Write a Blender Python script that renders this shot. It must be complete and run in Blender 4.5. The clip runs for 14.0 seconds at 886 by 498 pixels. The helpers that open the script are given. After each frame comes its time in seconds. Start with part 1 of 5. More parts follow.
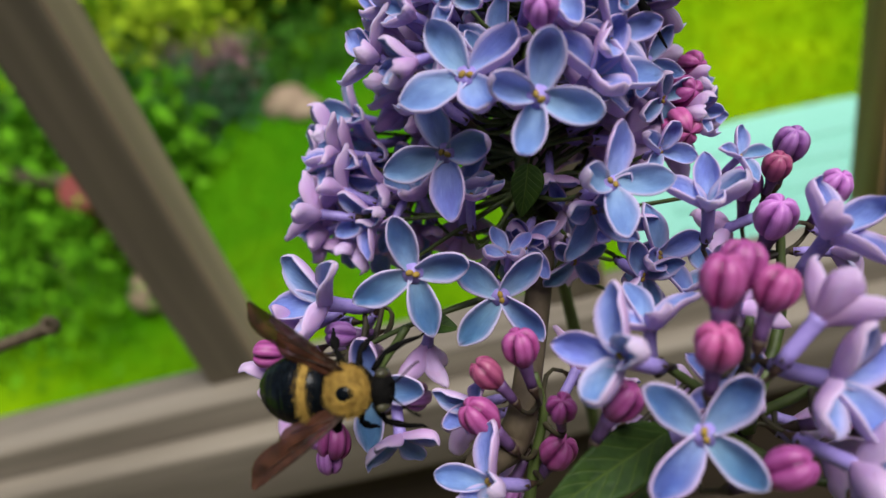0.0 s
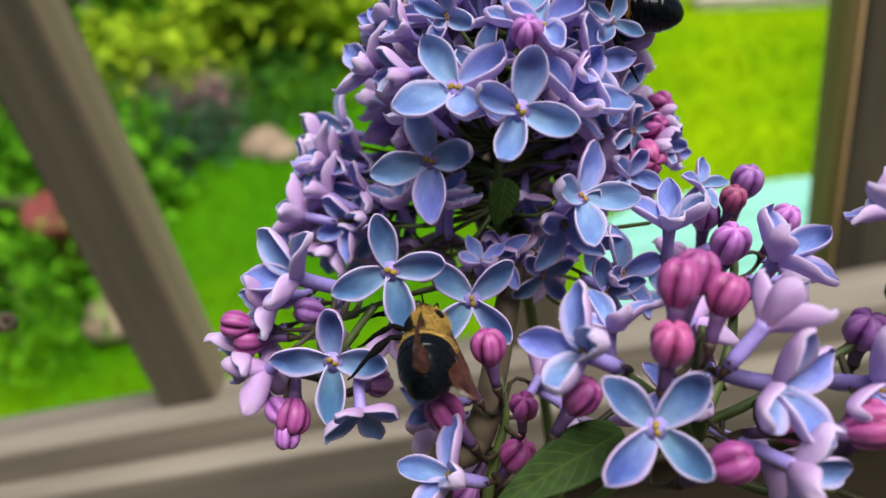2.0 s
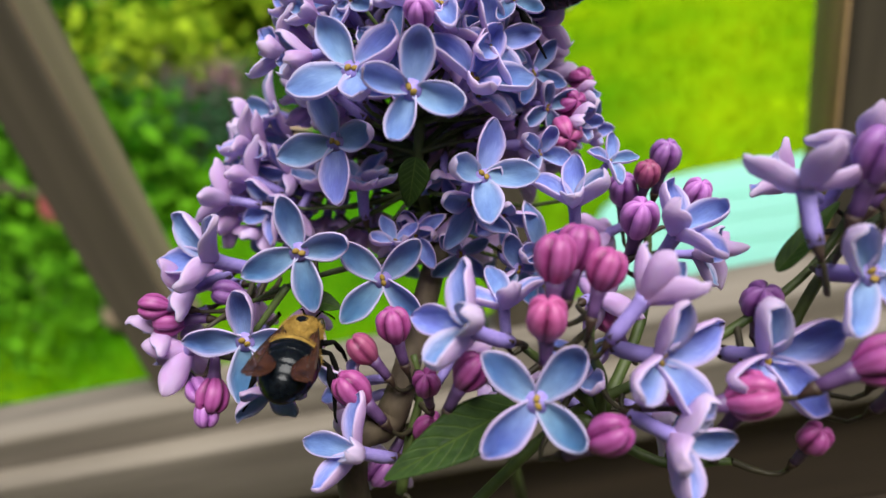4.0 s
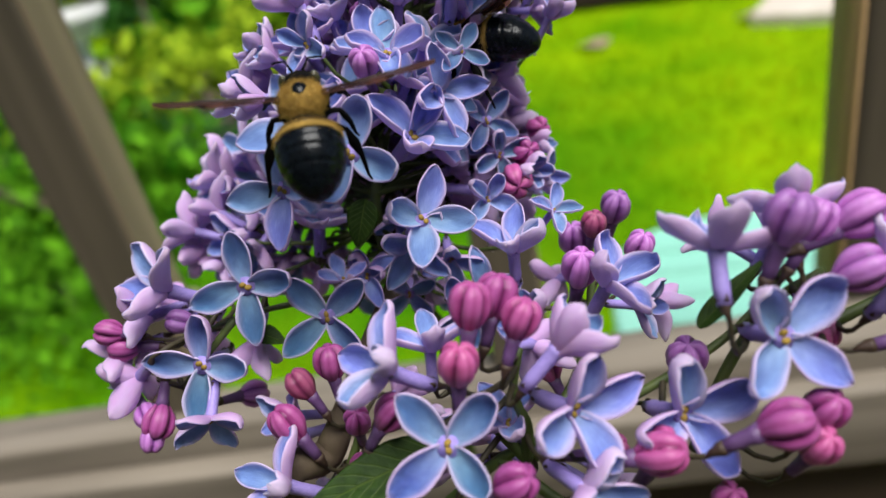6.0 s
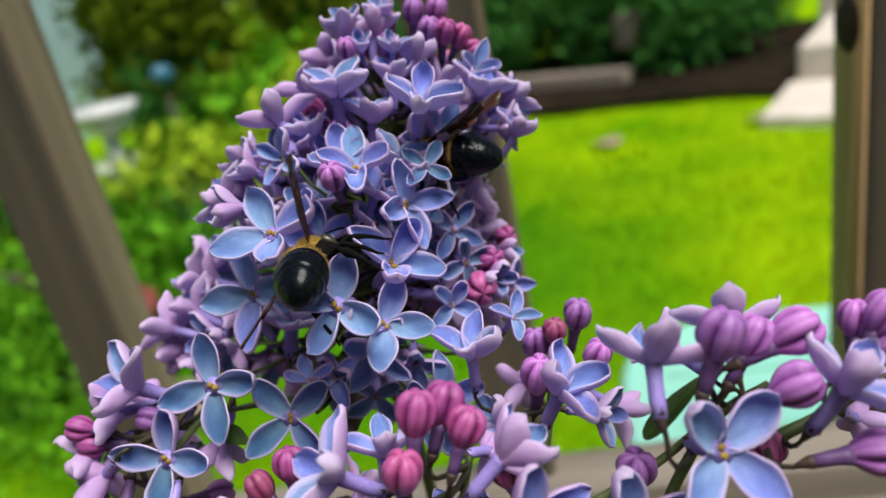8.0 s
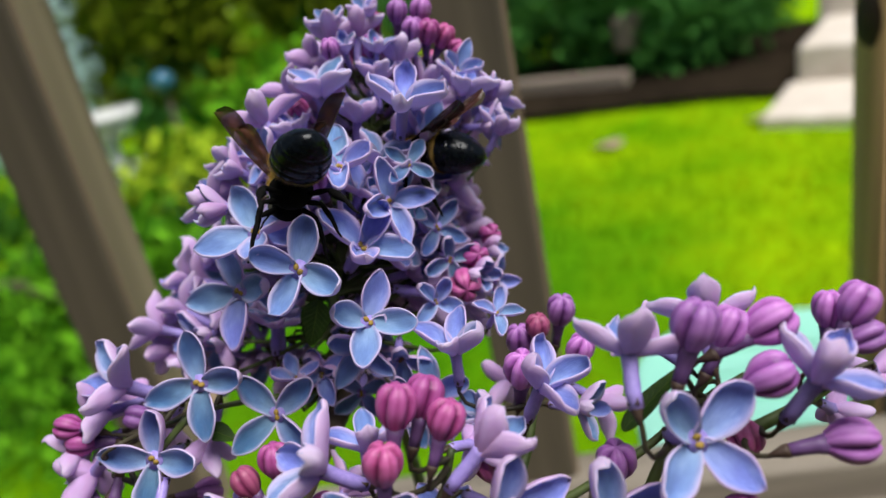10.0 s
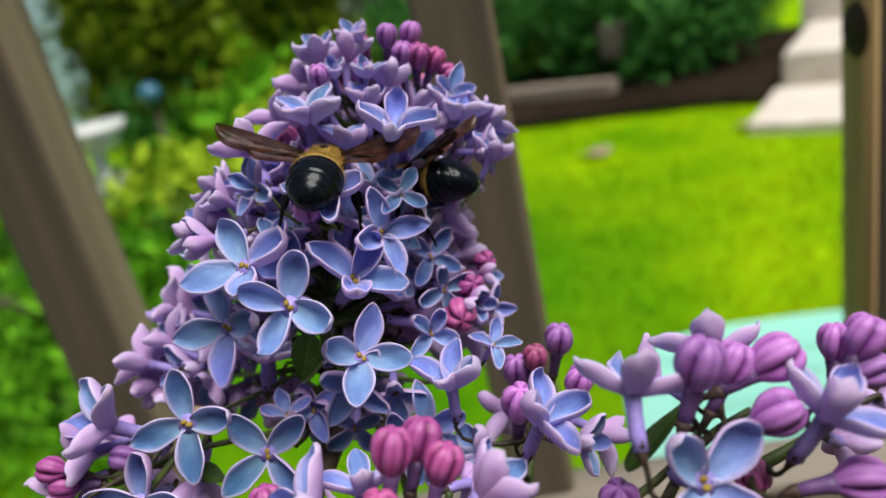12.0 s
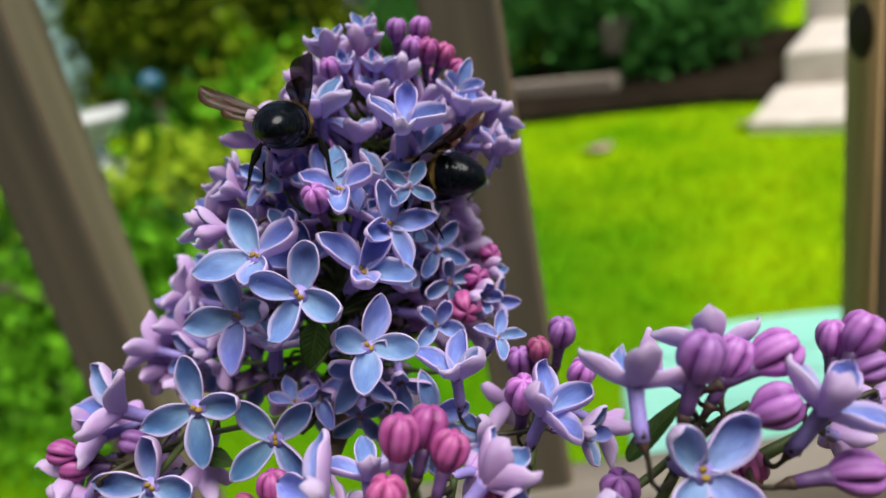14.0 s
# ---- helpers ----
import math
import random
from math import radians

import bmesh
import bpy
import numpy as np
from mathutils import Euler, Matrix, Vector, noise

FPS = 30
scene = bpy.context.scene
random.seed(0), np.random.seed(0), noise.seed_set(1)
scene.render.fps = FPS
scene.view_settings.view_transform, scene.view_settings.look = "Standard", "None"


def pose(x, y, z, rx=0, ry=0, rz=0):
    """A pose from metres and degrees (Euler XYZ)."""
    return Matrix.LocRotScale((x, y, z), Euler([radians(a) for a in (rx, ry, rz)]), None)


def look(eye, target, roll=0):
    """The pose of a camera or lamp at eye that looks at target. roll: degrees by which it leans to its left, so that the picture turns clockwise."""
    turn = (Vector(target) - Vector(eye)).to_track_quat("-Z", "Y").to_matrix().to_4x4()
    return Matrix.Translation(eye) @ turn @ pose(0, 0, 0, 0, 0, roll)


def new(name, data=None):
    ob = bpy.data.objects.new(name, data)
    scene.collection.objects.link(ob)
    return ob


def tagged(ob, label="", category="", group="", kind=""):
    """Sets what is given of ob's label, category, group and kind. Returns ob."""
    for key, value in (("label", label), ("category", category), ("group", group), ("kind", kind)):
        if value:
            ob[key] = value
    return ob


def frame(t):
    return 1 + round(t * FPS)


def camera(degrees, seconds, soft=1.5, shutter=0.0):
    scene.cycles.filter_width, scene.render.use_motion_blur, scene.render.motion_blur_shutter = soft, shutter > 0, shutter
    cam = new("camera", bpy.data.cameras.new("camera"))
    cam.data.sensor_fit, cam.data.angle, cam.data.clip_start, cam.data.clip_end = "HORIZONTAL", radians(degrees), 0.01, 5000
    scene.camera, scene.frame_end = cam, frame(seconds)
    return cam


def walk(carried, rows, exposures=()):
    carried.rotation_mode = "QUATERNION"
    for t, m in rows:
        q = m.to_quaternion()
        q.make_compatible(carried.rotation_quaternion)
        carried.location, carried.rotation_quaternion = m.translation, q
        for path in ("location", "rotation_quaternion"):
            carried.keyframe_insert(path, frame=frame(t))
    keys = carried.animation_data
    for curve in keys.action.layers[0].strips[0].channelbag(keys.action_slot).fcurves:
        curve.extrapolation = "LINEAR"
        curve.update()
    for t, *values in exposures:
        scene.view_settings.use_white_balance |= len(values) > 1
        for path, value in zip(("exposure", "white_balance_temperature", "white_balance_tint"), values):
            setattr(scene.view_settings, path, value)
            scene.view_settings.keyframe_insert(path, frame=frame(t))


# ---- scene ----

cam = camera(65.0, 14.0)
# a wide-open lens a hand's width from the blossom: the garden behind is far out of focus
cam.data.dof.use_dof = True
cam.data.dof.focus_distance = 0.140
cam.data.dof.aperture_fstop = 9.5
ROWS = [
    (0, 0.0200, -0.1060, 1.0285, -2.89, -35.72, 15.11),
    (0.5, 0.0231, -0.1067, 1.0266, -2.88, -37.01, 15.55),
    (1, 0.0207, -0.1092, 1.0256, -2.66, -36.50, 14.55),
    (1.5, 0.0179, -0.1154, 1.0248, -2.48, -33.61, 12.64),
    (2, 0.0180, -0.1186, 1.0225, -2.89, -31.17, 10.24),
    (2.5, 0.0199, -0.1187, 1.0215, -2.06, -31.44, 10.29),
    (3, 0.0252, -0.1199, 1.0212, -2.30, -31.94, 11.04),
    (3.5, 0.0324, -0.1206, 1.0202, -2.31, -32.39, 11.89),
    (4, 0.0401, -0.1207, 1.0196, -2.07, -32.42, 11.97),
    (6.5, 0.0657, -0.1196, 1.0191, 2.29, -26.34, 11.16),
    (7, 0.0706, -0.1124, 1.0218, 3.03, -20.51, 11.07),
    (7.5, 0.0720, -0.1103, 1.0222, 3.08, -21.45, 10.83),
    (10, 0.0577, -0.1093, 1.0206, 2.89, -21.09, 11.27),
    (10.5, 0.0566, -0.1032, 1.0229, 1.74, -22.06, 12.91),
    (11, 0.0569, -0.1060, 1.0232, 1.41, -22.12, 12.56),
    (11.5, 0.0563, -0.1046, 1.0240, 1.77, -21.22, 11.24),
    (12, 0.0572, -0.1044, 1.0238, 1.85, -20.62, 11.71),
    (12.5, 0.0555, -0.1057, 1.0254, 1.78, -20.90, 11.47),
    (13, 0.0572, -0.1070, 1.0247, 1.71, -21.07, 11.53),
    (13.5, 0.0563, -0.1081, 1.0250, 1.92, -20.93, 11.35),
    (14, 0.0551, -0.1067, 1.0251, 2.09, -21.10, 10.83),
]
walk(cam, [(t, pose(x, y, z, 90 + pitch, roll, yaw)) for t, x, y, z, yaw, pitch, roll in ROWS],
     exposures=((0.0, -0.03), (1.5, 0.22), (5.0, 0.2), (7.5, 0.10), (14.0, 0.10)))

# ---- light ----
world = bpy.data.worlds.new("world")
scene.world = world
world.use_nodes = True
wn = world.node_tree.nodes
sky = wn.new("ShaderNodeTexSky")
sky.sky_type = "NISHITA"
sky.sun_disc = False
SUN_EL, SUN_AZ = radians(70), radians(128)
sky.sun_elevation, sky.sun_rotation = SUN_EL, SUN_AZ
world.node_tree.links.new(sky.outputs[0], wn["Background"].inputs[0])
wn["Background"].inputs[1].default_value = 0.072
sun = new("sun", bpy.data.lights.new("sun", "SUN"))
sun.data.energy, sun.data.angle, sun.data.color = 5.0, radians(38), (1.0, 0.97, 0.93)
sun_way = Vector((math.sin(SUN_AZ) * math.cos(SUN_EL), math.cos(SUN_AZ) * math.cos(SUN_EL), math.sin(SUN_EL)))
sun.matrix_world = look(sun_way * 30, (0, 0, 0))


# ---- materials ----
def mat(name):
    m = bpy.data.materials.new(name)
    m.use_nodes = True
    return m, m.node_tree.nodes, m.node_tree.links, m.node_tree.nodes["Principled BSDF"]


def ramp(nodes, links, src, stops, interp="LINEAR"):
    r = nodes.new("ShaderNodeValToRGB")
    r.color_ramp.interpolation = interp
    els = r.color_ramp.elements
    while len(els) < len(stops):
        els.new(0.5)
    for e, (p, c) in zip(els, stops):
        e.position, e.color = p, (*c, 1)
    links.new(src, r.inputs[0])
    return r.outputs[0]


def noise_of(nodes, links, scale, detail=4, coord="Object", stretch=None, rough=0.55):
    tc = nodes.new("ShaderNodeTexCoord")
    src = tc.outputs[coord]
    if stretch:
        mp = nodes.new("ShaderNodeMapping")
        mp.inputs["Scale"].default_value = stretch
        links.new(src, mp.inputs[0])
        src = mp.outputs[0]
    n = nodes.new("ShaderNodeTexNoise")
    n.inputs["Scale"].default_value, n.inputs["Detail"].default_value = scale, detail
    n.inputs["Roughness"].default_value = rough
    links.new(src, n.inputs["Vector"])
    return n.outputs[0]


def math_of(nodes, links, op, a, b=None, c=None, clamp=False):
    n = nodes.new("ShaderNodeMath")
    n.operation, n.use_clamp = op, clamp
    for i, v in enumerate((a, b, c)):
        if v is None:
            continue
        if isinstance(v, (int, float)):
            n.inputs[i].default_value = v
        else:
            links.new(v, n.inputs[i])
    return n.outputs[0]


def mix_of(nodes, links, fac, a, b, kind="MIX"):
    n = nodes.new("ShaderNodeMix")
    n.data_type, n.blend_type = "RGBA", kind
    for i, v in ((0, fac), (6, a), (7, b)):
        if isinstance(v, (int, float)):
            n.inputs[i].default_value = v
        elif isinstance(v, tuple):
            n.inputs[i].default_value = (*v, 1)
        else:
            links.new(v, n.inputs[i])
    return n.outputs[2]


def bumped(nodes, links, bsdf, height, strength, distance):
    b = nodes.new("ShaderNodeBump")
    b.inputs["Strength"].default_value, b.inputs["Distance"].default_value = strength, distance
    links.new(height, b.inputs["Height"])
    links.new(b.outputs[0], bsdf.inputs["Normal"])


def noisy(name, dark, light, scale, rough=0.6, bump=0.0, dist=0.01, detail=5, stretch=None, coord="Object", spread=(0.3, 0.7), vary=0.0, spec=0.5):
    """A surface with two colours mixed by noise at two scales, and fine relief."""
    m, n, l, b = mat(name)
    f = noise_of(n, l, scale, detail, coord, stretch)
    g = noise_of(n, l, scale * 0.17, 2, coord, stretch)
    s = math_of(n, l, "ADD", math_of(n, l, "MULTIPLY", f, 0.65), math_of(n, l, "MULTIPLY", g, 0.35))
    col = ramp(n, l, s, [(spread[0], dark), (spread[1], light)])
    if vary:
        info = n.new("ShaderNodeObjectInfo")
        hsv = n.new("ShaderNodeHueSaturation")
        l.new(col, hsv.inputs["Color"])
        l.new(math_of(n, l, "MULTIPLY_ADD", info.outputs["Random"], vary, 1 - vary / 2), hsv.inputs["Value"])
        col = hsv.outputs[0]
    l.new(col, b.inputs["Base Color"])
    b.inputs["Roughness"].default_value = rough
    b.inputs["Specular IOR Level"].default_value = spec
    if bump:
        bumped(n, l, b, f, bump, dist)
    return m


def see_through(n, l, b, tint, share):
    """Lets light soak through a thin petal or leaf."""
    tr, mx = n.new("ShaderNodeBsdfTranslucent"), n.new("ShaderNodeMixShader")
    tr.inputs["Color"].default_value = (*tint, 1)
    mx.inputs[0].default_value = share
    l.new(b.outputs[0], mx.inputs[1])
    l.new(tr.outputs[0], mx.inputs[2])
    l.new(mx.outputs[0], n["Material Output"].inputs["Surface"])


def petal_face_material(name, deep, mid, light):
    m, n, l, b = mat(name)
    uv = n.new("ShaderNodeUVMap")
    uv.uv_map = "petal"
    sep = n.new("ShaderNodeSeparateXYZ")
    l.new(uv.outputs[0], sep.inputs[0])
    u, v = sep.outputs[0], sep.outputs[1]
    au = math_of(n, l, "ABSOLUTE", math_of(n, l, "MULTIPLY_ADD", u, 2.0, -1.0))
    info = n.new("ShaderNodeObjectInfo")
    vein = noise_of(n, l, 9.0, 3, "UV", (6.0, 0.55, 1.0))
    blotch = noise_of(n, l, 2.2, 3, "UV")
    body = ramp(n, l, math_of(n, l, "MULTIPLY_ADD", vein, 0.45, math_of(n, l, "MULTIPLY", blotch, 0.55)),
                [(0.28, deep), (0.5, mid), (0.72, light)])
    # paler and bluer towards the throat
    pale = ramp(n, l, v, [(0.0, (0.75, 0.75, 0.75)), (0.28, (0.28, 0.28, 0.28)), (0.62, (0.0, 0.0, 0.0))])
    streak = noise_of(n, l, 26.0, 2, "UV", (5.0, 0.35, 1.0))
    speck = noise_of(n, l, 60.0, 3, "UV", (1.0, 1.6, 1.0))
    grain = ramp(n, l, math_of(n, l, "MULTIPLY_ADD", streak, 0.6, math_of(n, l, "MULTIPLY", speck, 0.4)), [(0.42, (0.0, 0.0, 0.0)), (0.70, (0.25, 0.25, 0.25))])
    body = mix_of(n, l, grain, body, (0.42, 0.60, 0.88))
    body = mix_of(n, l, math_of(n, l, "MULTIPLY", math_of(n, l, "MULTIPLY", pale, streak), 1.5), body, (0.50, 0.70, 0.92))
    # each petal a little more lilac or more blue
    hsv = n.new("ShaderNodeHueSaturation")
    l.new(math_of(n, l, "MULTIPLY_ADD", info.outputs["Random"], 0.05, 0.475), hsv.inputs["Hue"])
    l.new(math_of(n, l, "MULTIPLY_ADD", info.outputs["Random"], 0.3, 0.85), hsv.inputs["Value"])
    l.new(body, hsv.inputs["Color"])
    edge = math_of(n, l, "MAXIMUM", au, math_of(n, l, "MULTIPLY_ADD", v, 3.2, -2.2))
    edge = math_of(n, l, "MULTIPLY_ADD", math_of(n, l, "SUBTRACT", vein, 0.5), 0.12, edge)
    rim = ramp(n, l, edge, [(0.62, (0, 0, 0)), (0.80, (0.14, 0.14, 0.14)), (0.92, (0.58, 0.58, 0.58)), (1.0, (0.95, 0.95, 0.95))])
    tone = mix_of(n, l, math_of(n, l, "MULTIPLY", info.outputs["Random"], blotch), (0.72, 0.62, 0.86), (0.74, 0.46, 0.74))
    col = mix_of(n, l, rim, hsv.outputs[0], tone)
    l.new(col, b.inputs["Base Color"])
    b.inputs["Roughness"].default_value = 0.55
    b.inputs["Specular IOR Level"].default_value = 0.3
    bumped(n, l, b, math_of(n, l, "MULTIPLY_ADD", streak, 0.5, vein), 0.6, 0.0005)
    see_through(n, l, b, (0.42, 0.56, 0.92), 0.22)
    return m


def petal_back_material():
    m, n, l, b = mat("petal_back")
    uv = n.new("ShaderNodeUVMap")
    uv.uv_map = "petal"
    sep = n.new("ShaderNodeSeparateXYZ")
    l.new(uv.outputs[0], sep.inputs[0])
    v = sep.outputs[1]
    info = n.new("ShaderNodeObjectInfo")
    vein = noise_of(n, l, 9.0, 3, "UV", (5.0, 0.6, 1.0))
    body = ramp(n, l, math_of(n, l, "MULTIPLY_ADD", vein, 0.6, math_of(n, l, "MULTIPLY", v, 0.4)),
                [(0.2, (0.66, 0.40, 0.78)), (0.5, (0.85, 0.60, 0.92)), (0.8, (0.96, 0.80, 0.97))])
    blush = ramp(n, l, math_of(n, l, "MULTIPLY_ADD", info.outputs["Random"], 0.35, noise_of(n, l, 2.4, 3, "UV")), [(0.5, (0.0, 0.0, 0.0)), (0.85, (0.75, 0.75, 0.75))])
    col = mix_of(n, l, blush, body, (0.80, 0.42, 0.74))
    au = math_of(n, l, "ABSOLUTE", math_of(n, l, "MULTIPLY_ADD", sep.outputs[0], 2.0, -1.0))
    rim = ramp(n, l, math_of(n, l, "MAXIMUM", au, v), [(0.72, (0.0, 0.0, 0.0)), (1.0, (0.4, 0.4, 0.4))])
    col = mix_of(n, l, rim, col, (0.95, 0.86, 0.97))
    l.new(col, b.inputs["Base Color"])
    b.inputs["Roughness"].default_value = 0.5
    b.inputs["Specular IOR Level"].default_value = 0.35
    bumped(n, l, b, vein, 0.45, 0.0004)
    see_through(n, l, b, (0.92, 0.72, 0.95), 0.48)
    return m


def bud_material(name, dark, mid, light):
    m, n, l, b = mat(name)
    uv = n.new("ShaderNodeUVMap")
    uv.uv_map = "petal"
    sep = n.new("ShaderNodeSeparateXYZ")
    l.new(uv.outputs[0], sep.inputs[0])
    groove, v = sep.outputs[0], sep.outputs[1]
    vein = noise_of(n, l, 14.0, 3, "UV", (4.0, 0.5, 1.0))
    # crease shade put into the colour: darker in the grooves between lobes
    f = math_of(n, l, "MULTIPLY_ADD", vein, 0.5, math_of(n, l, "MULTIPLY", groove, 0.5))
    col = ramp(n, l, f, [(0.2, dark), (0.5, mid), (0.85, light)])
    info = n.new("ShaderNodeObjectInfo")
    hsv = n.new("ShaderNodeHueSaturation")
    l.new(math_of(n, l, "MULTIPLY_ADD", info.outputs["Random"], 0.04, 0.475), hsv.inputs["Hue"])
    l.new(math_of(n, l, "MULTIPLY_ADD", info.outputs["Random"], 0.35, 0.8), hsv.inputs["Value"])
    l.new(col, hsv.inputs["Color"])
    l.new(hsv.outputs[0], b.inputs["Base Color"])
    b.inputs["Roughness"].default_value = 0.42
    b.inputs["Specular IOR Level"].default_value = 0.4
    b.inputs["Subsurface Weight"].default_value = 0.1
    b.inputs["Subsurface Radius"].default_value = (0.0015, 0.0007, 0.001)
    b.inputs["Subsurface Scale"].default_value = 1.0
    bumped(n, l, b, vein, 0.2, 0.0003)
    return m


def leaf_material():
    m, n, l, b = mat("lilac_leaf")
    uv = n.new("ShaderNodeUVMap")
    uv.uv_map = "petal"
    sep = n.new("ShaderNodeSeparateXYZ")
    l.new(uv.outputs[0], sep.inputs[0])
    au = math_of(n, l, "ABSOLUTE", math_of(n, l, "MULTIPLY_ADD", sep.outputs[0], 2.0, -1.0))
    fine = noise_of(n, l, 420, 5)
    blot = noise_of(n, l, 90, 3)
    col = ramp(n, l, math_of(n, l, "MULTIPLY_ADD", fine, 0.5, math_of(n, l, "MULTIPLY", blot, 0.5)), [(0.3, (0.006, 0.020, 0.003)), (0.7, (0.034, 0.072, 0.010))])
    # side veins run forward from the midrib
    wave = math_of(n, l, "SINE", math_of(n, l, "ADD", math_of(n, l, "MULTIPLY_ADD", sep.outputs[1], 52.0, math_of(n, l, "MULTIPLY", au, -13.0)), math_of(n, l, "MULTIPLY", blot, 5.0)))
    vein = math_of(n, l, "POWER", math_of(n, l, "MAXIMUM", wave, 0.0), 9.0)
    rib = math_of(n, l, "SUBTRACT", 1.0, math_of(n, l, "MULTIPLY", au, 14.0), clamp=True)
    line = math_of(n, l, "MAXIMUM", math_of(n, l, "MULTIPLY", vein, 0.6), rib)
    l.new(mix_of(n, l, math_of(n, l, "MULTIPLY", line, 0.6), col, (0.085, 0.125, 0.024)), b.inputs["Base Color"])
    b.inputs["Roughness"].default_value = 0.55
    b.inputs["Specular IOR Level"].default_value = 0.15
    bumped(n, l, b, math_of(n, l, "MULTIPLY_ADD", line, -0.6, fine), 0.5, 0.0005)
    return m


# light put into the petal colour: flat low florets darker, raised upper ones paler
FACE = petal_face_material("petal_face", (0.020, 0.052, 0.19), (0.046, 0.132, 0.355), (0.14, 0.31, 0.58))
LIT_FACE = petal_face_material("lit_petal_face", (0.085, 0.125, 0.42), (0.19, 0.30, 0.69), (0.42, 0.57, 0.91))
BACK = petal_back_material()
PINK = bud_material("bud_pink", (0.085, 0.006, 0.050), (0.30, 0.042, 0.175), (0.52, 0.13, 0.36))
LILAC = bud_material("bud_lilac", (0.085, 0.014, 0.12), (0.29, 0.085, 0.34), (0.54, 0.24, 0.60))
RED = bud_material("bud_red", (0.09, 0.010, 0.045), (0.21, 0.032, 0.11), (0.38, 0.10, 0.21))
TUBE = noisy("corolla_tube", (0.17, 0.13, 0.46), (0.44, 0.34, 0.72), 300, 0.5, 0.1, 0.0002, stretch=(1, 1, 0.2), vary=0.3)
CALYX = noisy("calyx", (0.0245, 0.014, 0.0105), (0.07, 0.0385, 0.021), 500, 0.6, 0.2, 0.0002)
STEM = noisy("green_stem", (0.032, 0.058, 0.012), (0.11, 0.15, 0.035), 220, 0.55, 0.2, 0.0003, stretch=(1, 1, 0.3))
STALK = noisy("dark_stalk", (0.020, 0.016, 0.010), (0.060, 0.050, 0.022), 500, 0.6, 0.2, 0.0002, vary=0.4)
BUDTUBE = noisy("bud_tube", (0.055, 0.022, 0.085), (0.20, 0.10, 0.27), 300, 0.5, 0.1, 0.0002, stretch=(1, 1, 0.2), vary=0.4)
BARK = noisy("woody_stem", (0.0473, 0.0315, 0.0184), (0.126, 0.0945, 0.0577), 260, 0.8, 0.5, 0.0006, stretch=(1, 1, 0.25))
ANTHER = noisy("anther", (0.175, 0.098, 0.014), (0.434, 0.294, 0.042), 900, 0.7, 0.3, 0.0002)
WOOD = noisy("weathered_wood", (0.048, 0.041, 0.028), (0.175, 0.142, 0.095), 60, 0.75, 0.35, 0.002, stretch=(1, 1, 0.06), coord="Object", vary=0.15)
# bare tan wood, its colour raised for the light on the post's side
LIT_TANWOOD = noisy("lit_tan_wood", (0.42, 0.25, 0.10), (0.66, 0.45, 0.22), 60, 0.75, 0.35, 0.002, stretch=(1, 1, 0.06))
# paler copy of the wood: light on the balusters' sides put into colour
LIT_SIDEWOOD = noisy("lit_side_wood", (0.14, 0.105, 0.068), (0.36, 0.27, 0.18), 60, 0.75, 0.35, 0.002, stretch=(1, 1, 0.06))
KNOTWOOD = noisy("knot_wood", (0.02, 0.012, 0.008), (0.07, 0.04, 0.025), 120, 0.8, 0.4, 0.002)
RAILWOOD = noisy("rail_wood", (0.10, 0.082, 0.060), (0.33, 0.285, 0.225), 60, 0.7, 0.35, 0.002, stretch=(0.06, 1, 1), vary=0.15)
DECKWOOD = noisy("deck_wood", (0.030, 0.021, 0.012), (0.095, 0.066, 0.040), 50, 0.8, 0.3, 0.002, stretch=(0.06, 1, 1), vary=0.3)
LEAF = leaf_material()
GRASS = noisy("lawn_soil_and_thatch", (0.035, 0.196, 0.00138), (0.30, 0.45, 0.00287), 1.6, 0.9, 0.5, 0.02, coord="Object", detail=8, spec=0.0)


def shaded_green(m, deep):
    """Deeper green beside the flower bed, with the shrubs' shade put into the colour."""
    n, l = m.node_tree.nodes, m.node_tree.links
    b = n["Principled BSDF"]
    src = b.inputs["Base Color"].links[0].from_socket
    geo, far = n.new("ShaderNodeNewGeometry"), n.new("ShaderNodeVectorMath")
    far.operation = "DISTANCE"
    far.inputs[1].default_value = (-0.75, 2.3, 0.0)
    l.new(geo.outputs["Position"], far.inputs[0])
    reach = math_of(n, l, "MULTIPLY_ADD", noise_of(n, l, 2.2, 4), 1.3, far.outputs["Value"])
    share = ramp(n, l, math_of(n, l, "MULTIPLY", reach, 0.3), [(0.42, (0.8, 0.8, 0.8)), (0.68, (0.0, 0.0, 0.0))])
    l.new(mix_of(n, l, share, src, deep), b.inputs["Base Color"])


shaded_green(GRASS, (0.022, 0.15, 0.003))


# ---- building helpers ----
def finish(bm, name, materials, smooth=True):
    me = bpy.data.meshes.new(name)
    bm.normal_update()
    bm.to_mesh(me)
    bm.free()
    for m in materials:
        me.materials.append(m)
    if smooth:
        me.polygons.foreach_set("use_smooth", [True] * len(me.polygons))
    return me


def part(name, data, material, parent, label="", m=None):
    """Links a mesh (or a bmesh, with its material) as one object under a thing or a part."""
    if isinstance(data, bmesh.types.BMesh):
        data = finish(data, name, material if isinstance(material, (list, tuple)) else [material])
    ob = new(name, data)
    ob.parent = parent
    if m is not None:
        ob.matrix_basis = m
    return tagged(ob, label)


def thing(name, label, category, m=None, group="", kind=""):
    ob = new(name)
    ob.empty_display_size = 0.01
    if m is not None:
        ob.matrix_basis = m
    return tagged(ob, label, category, group, kind)


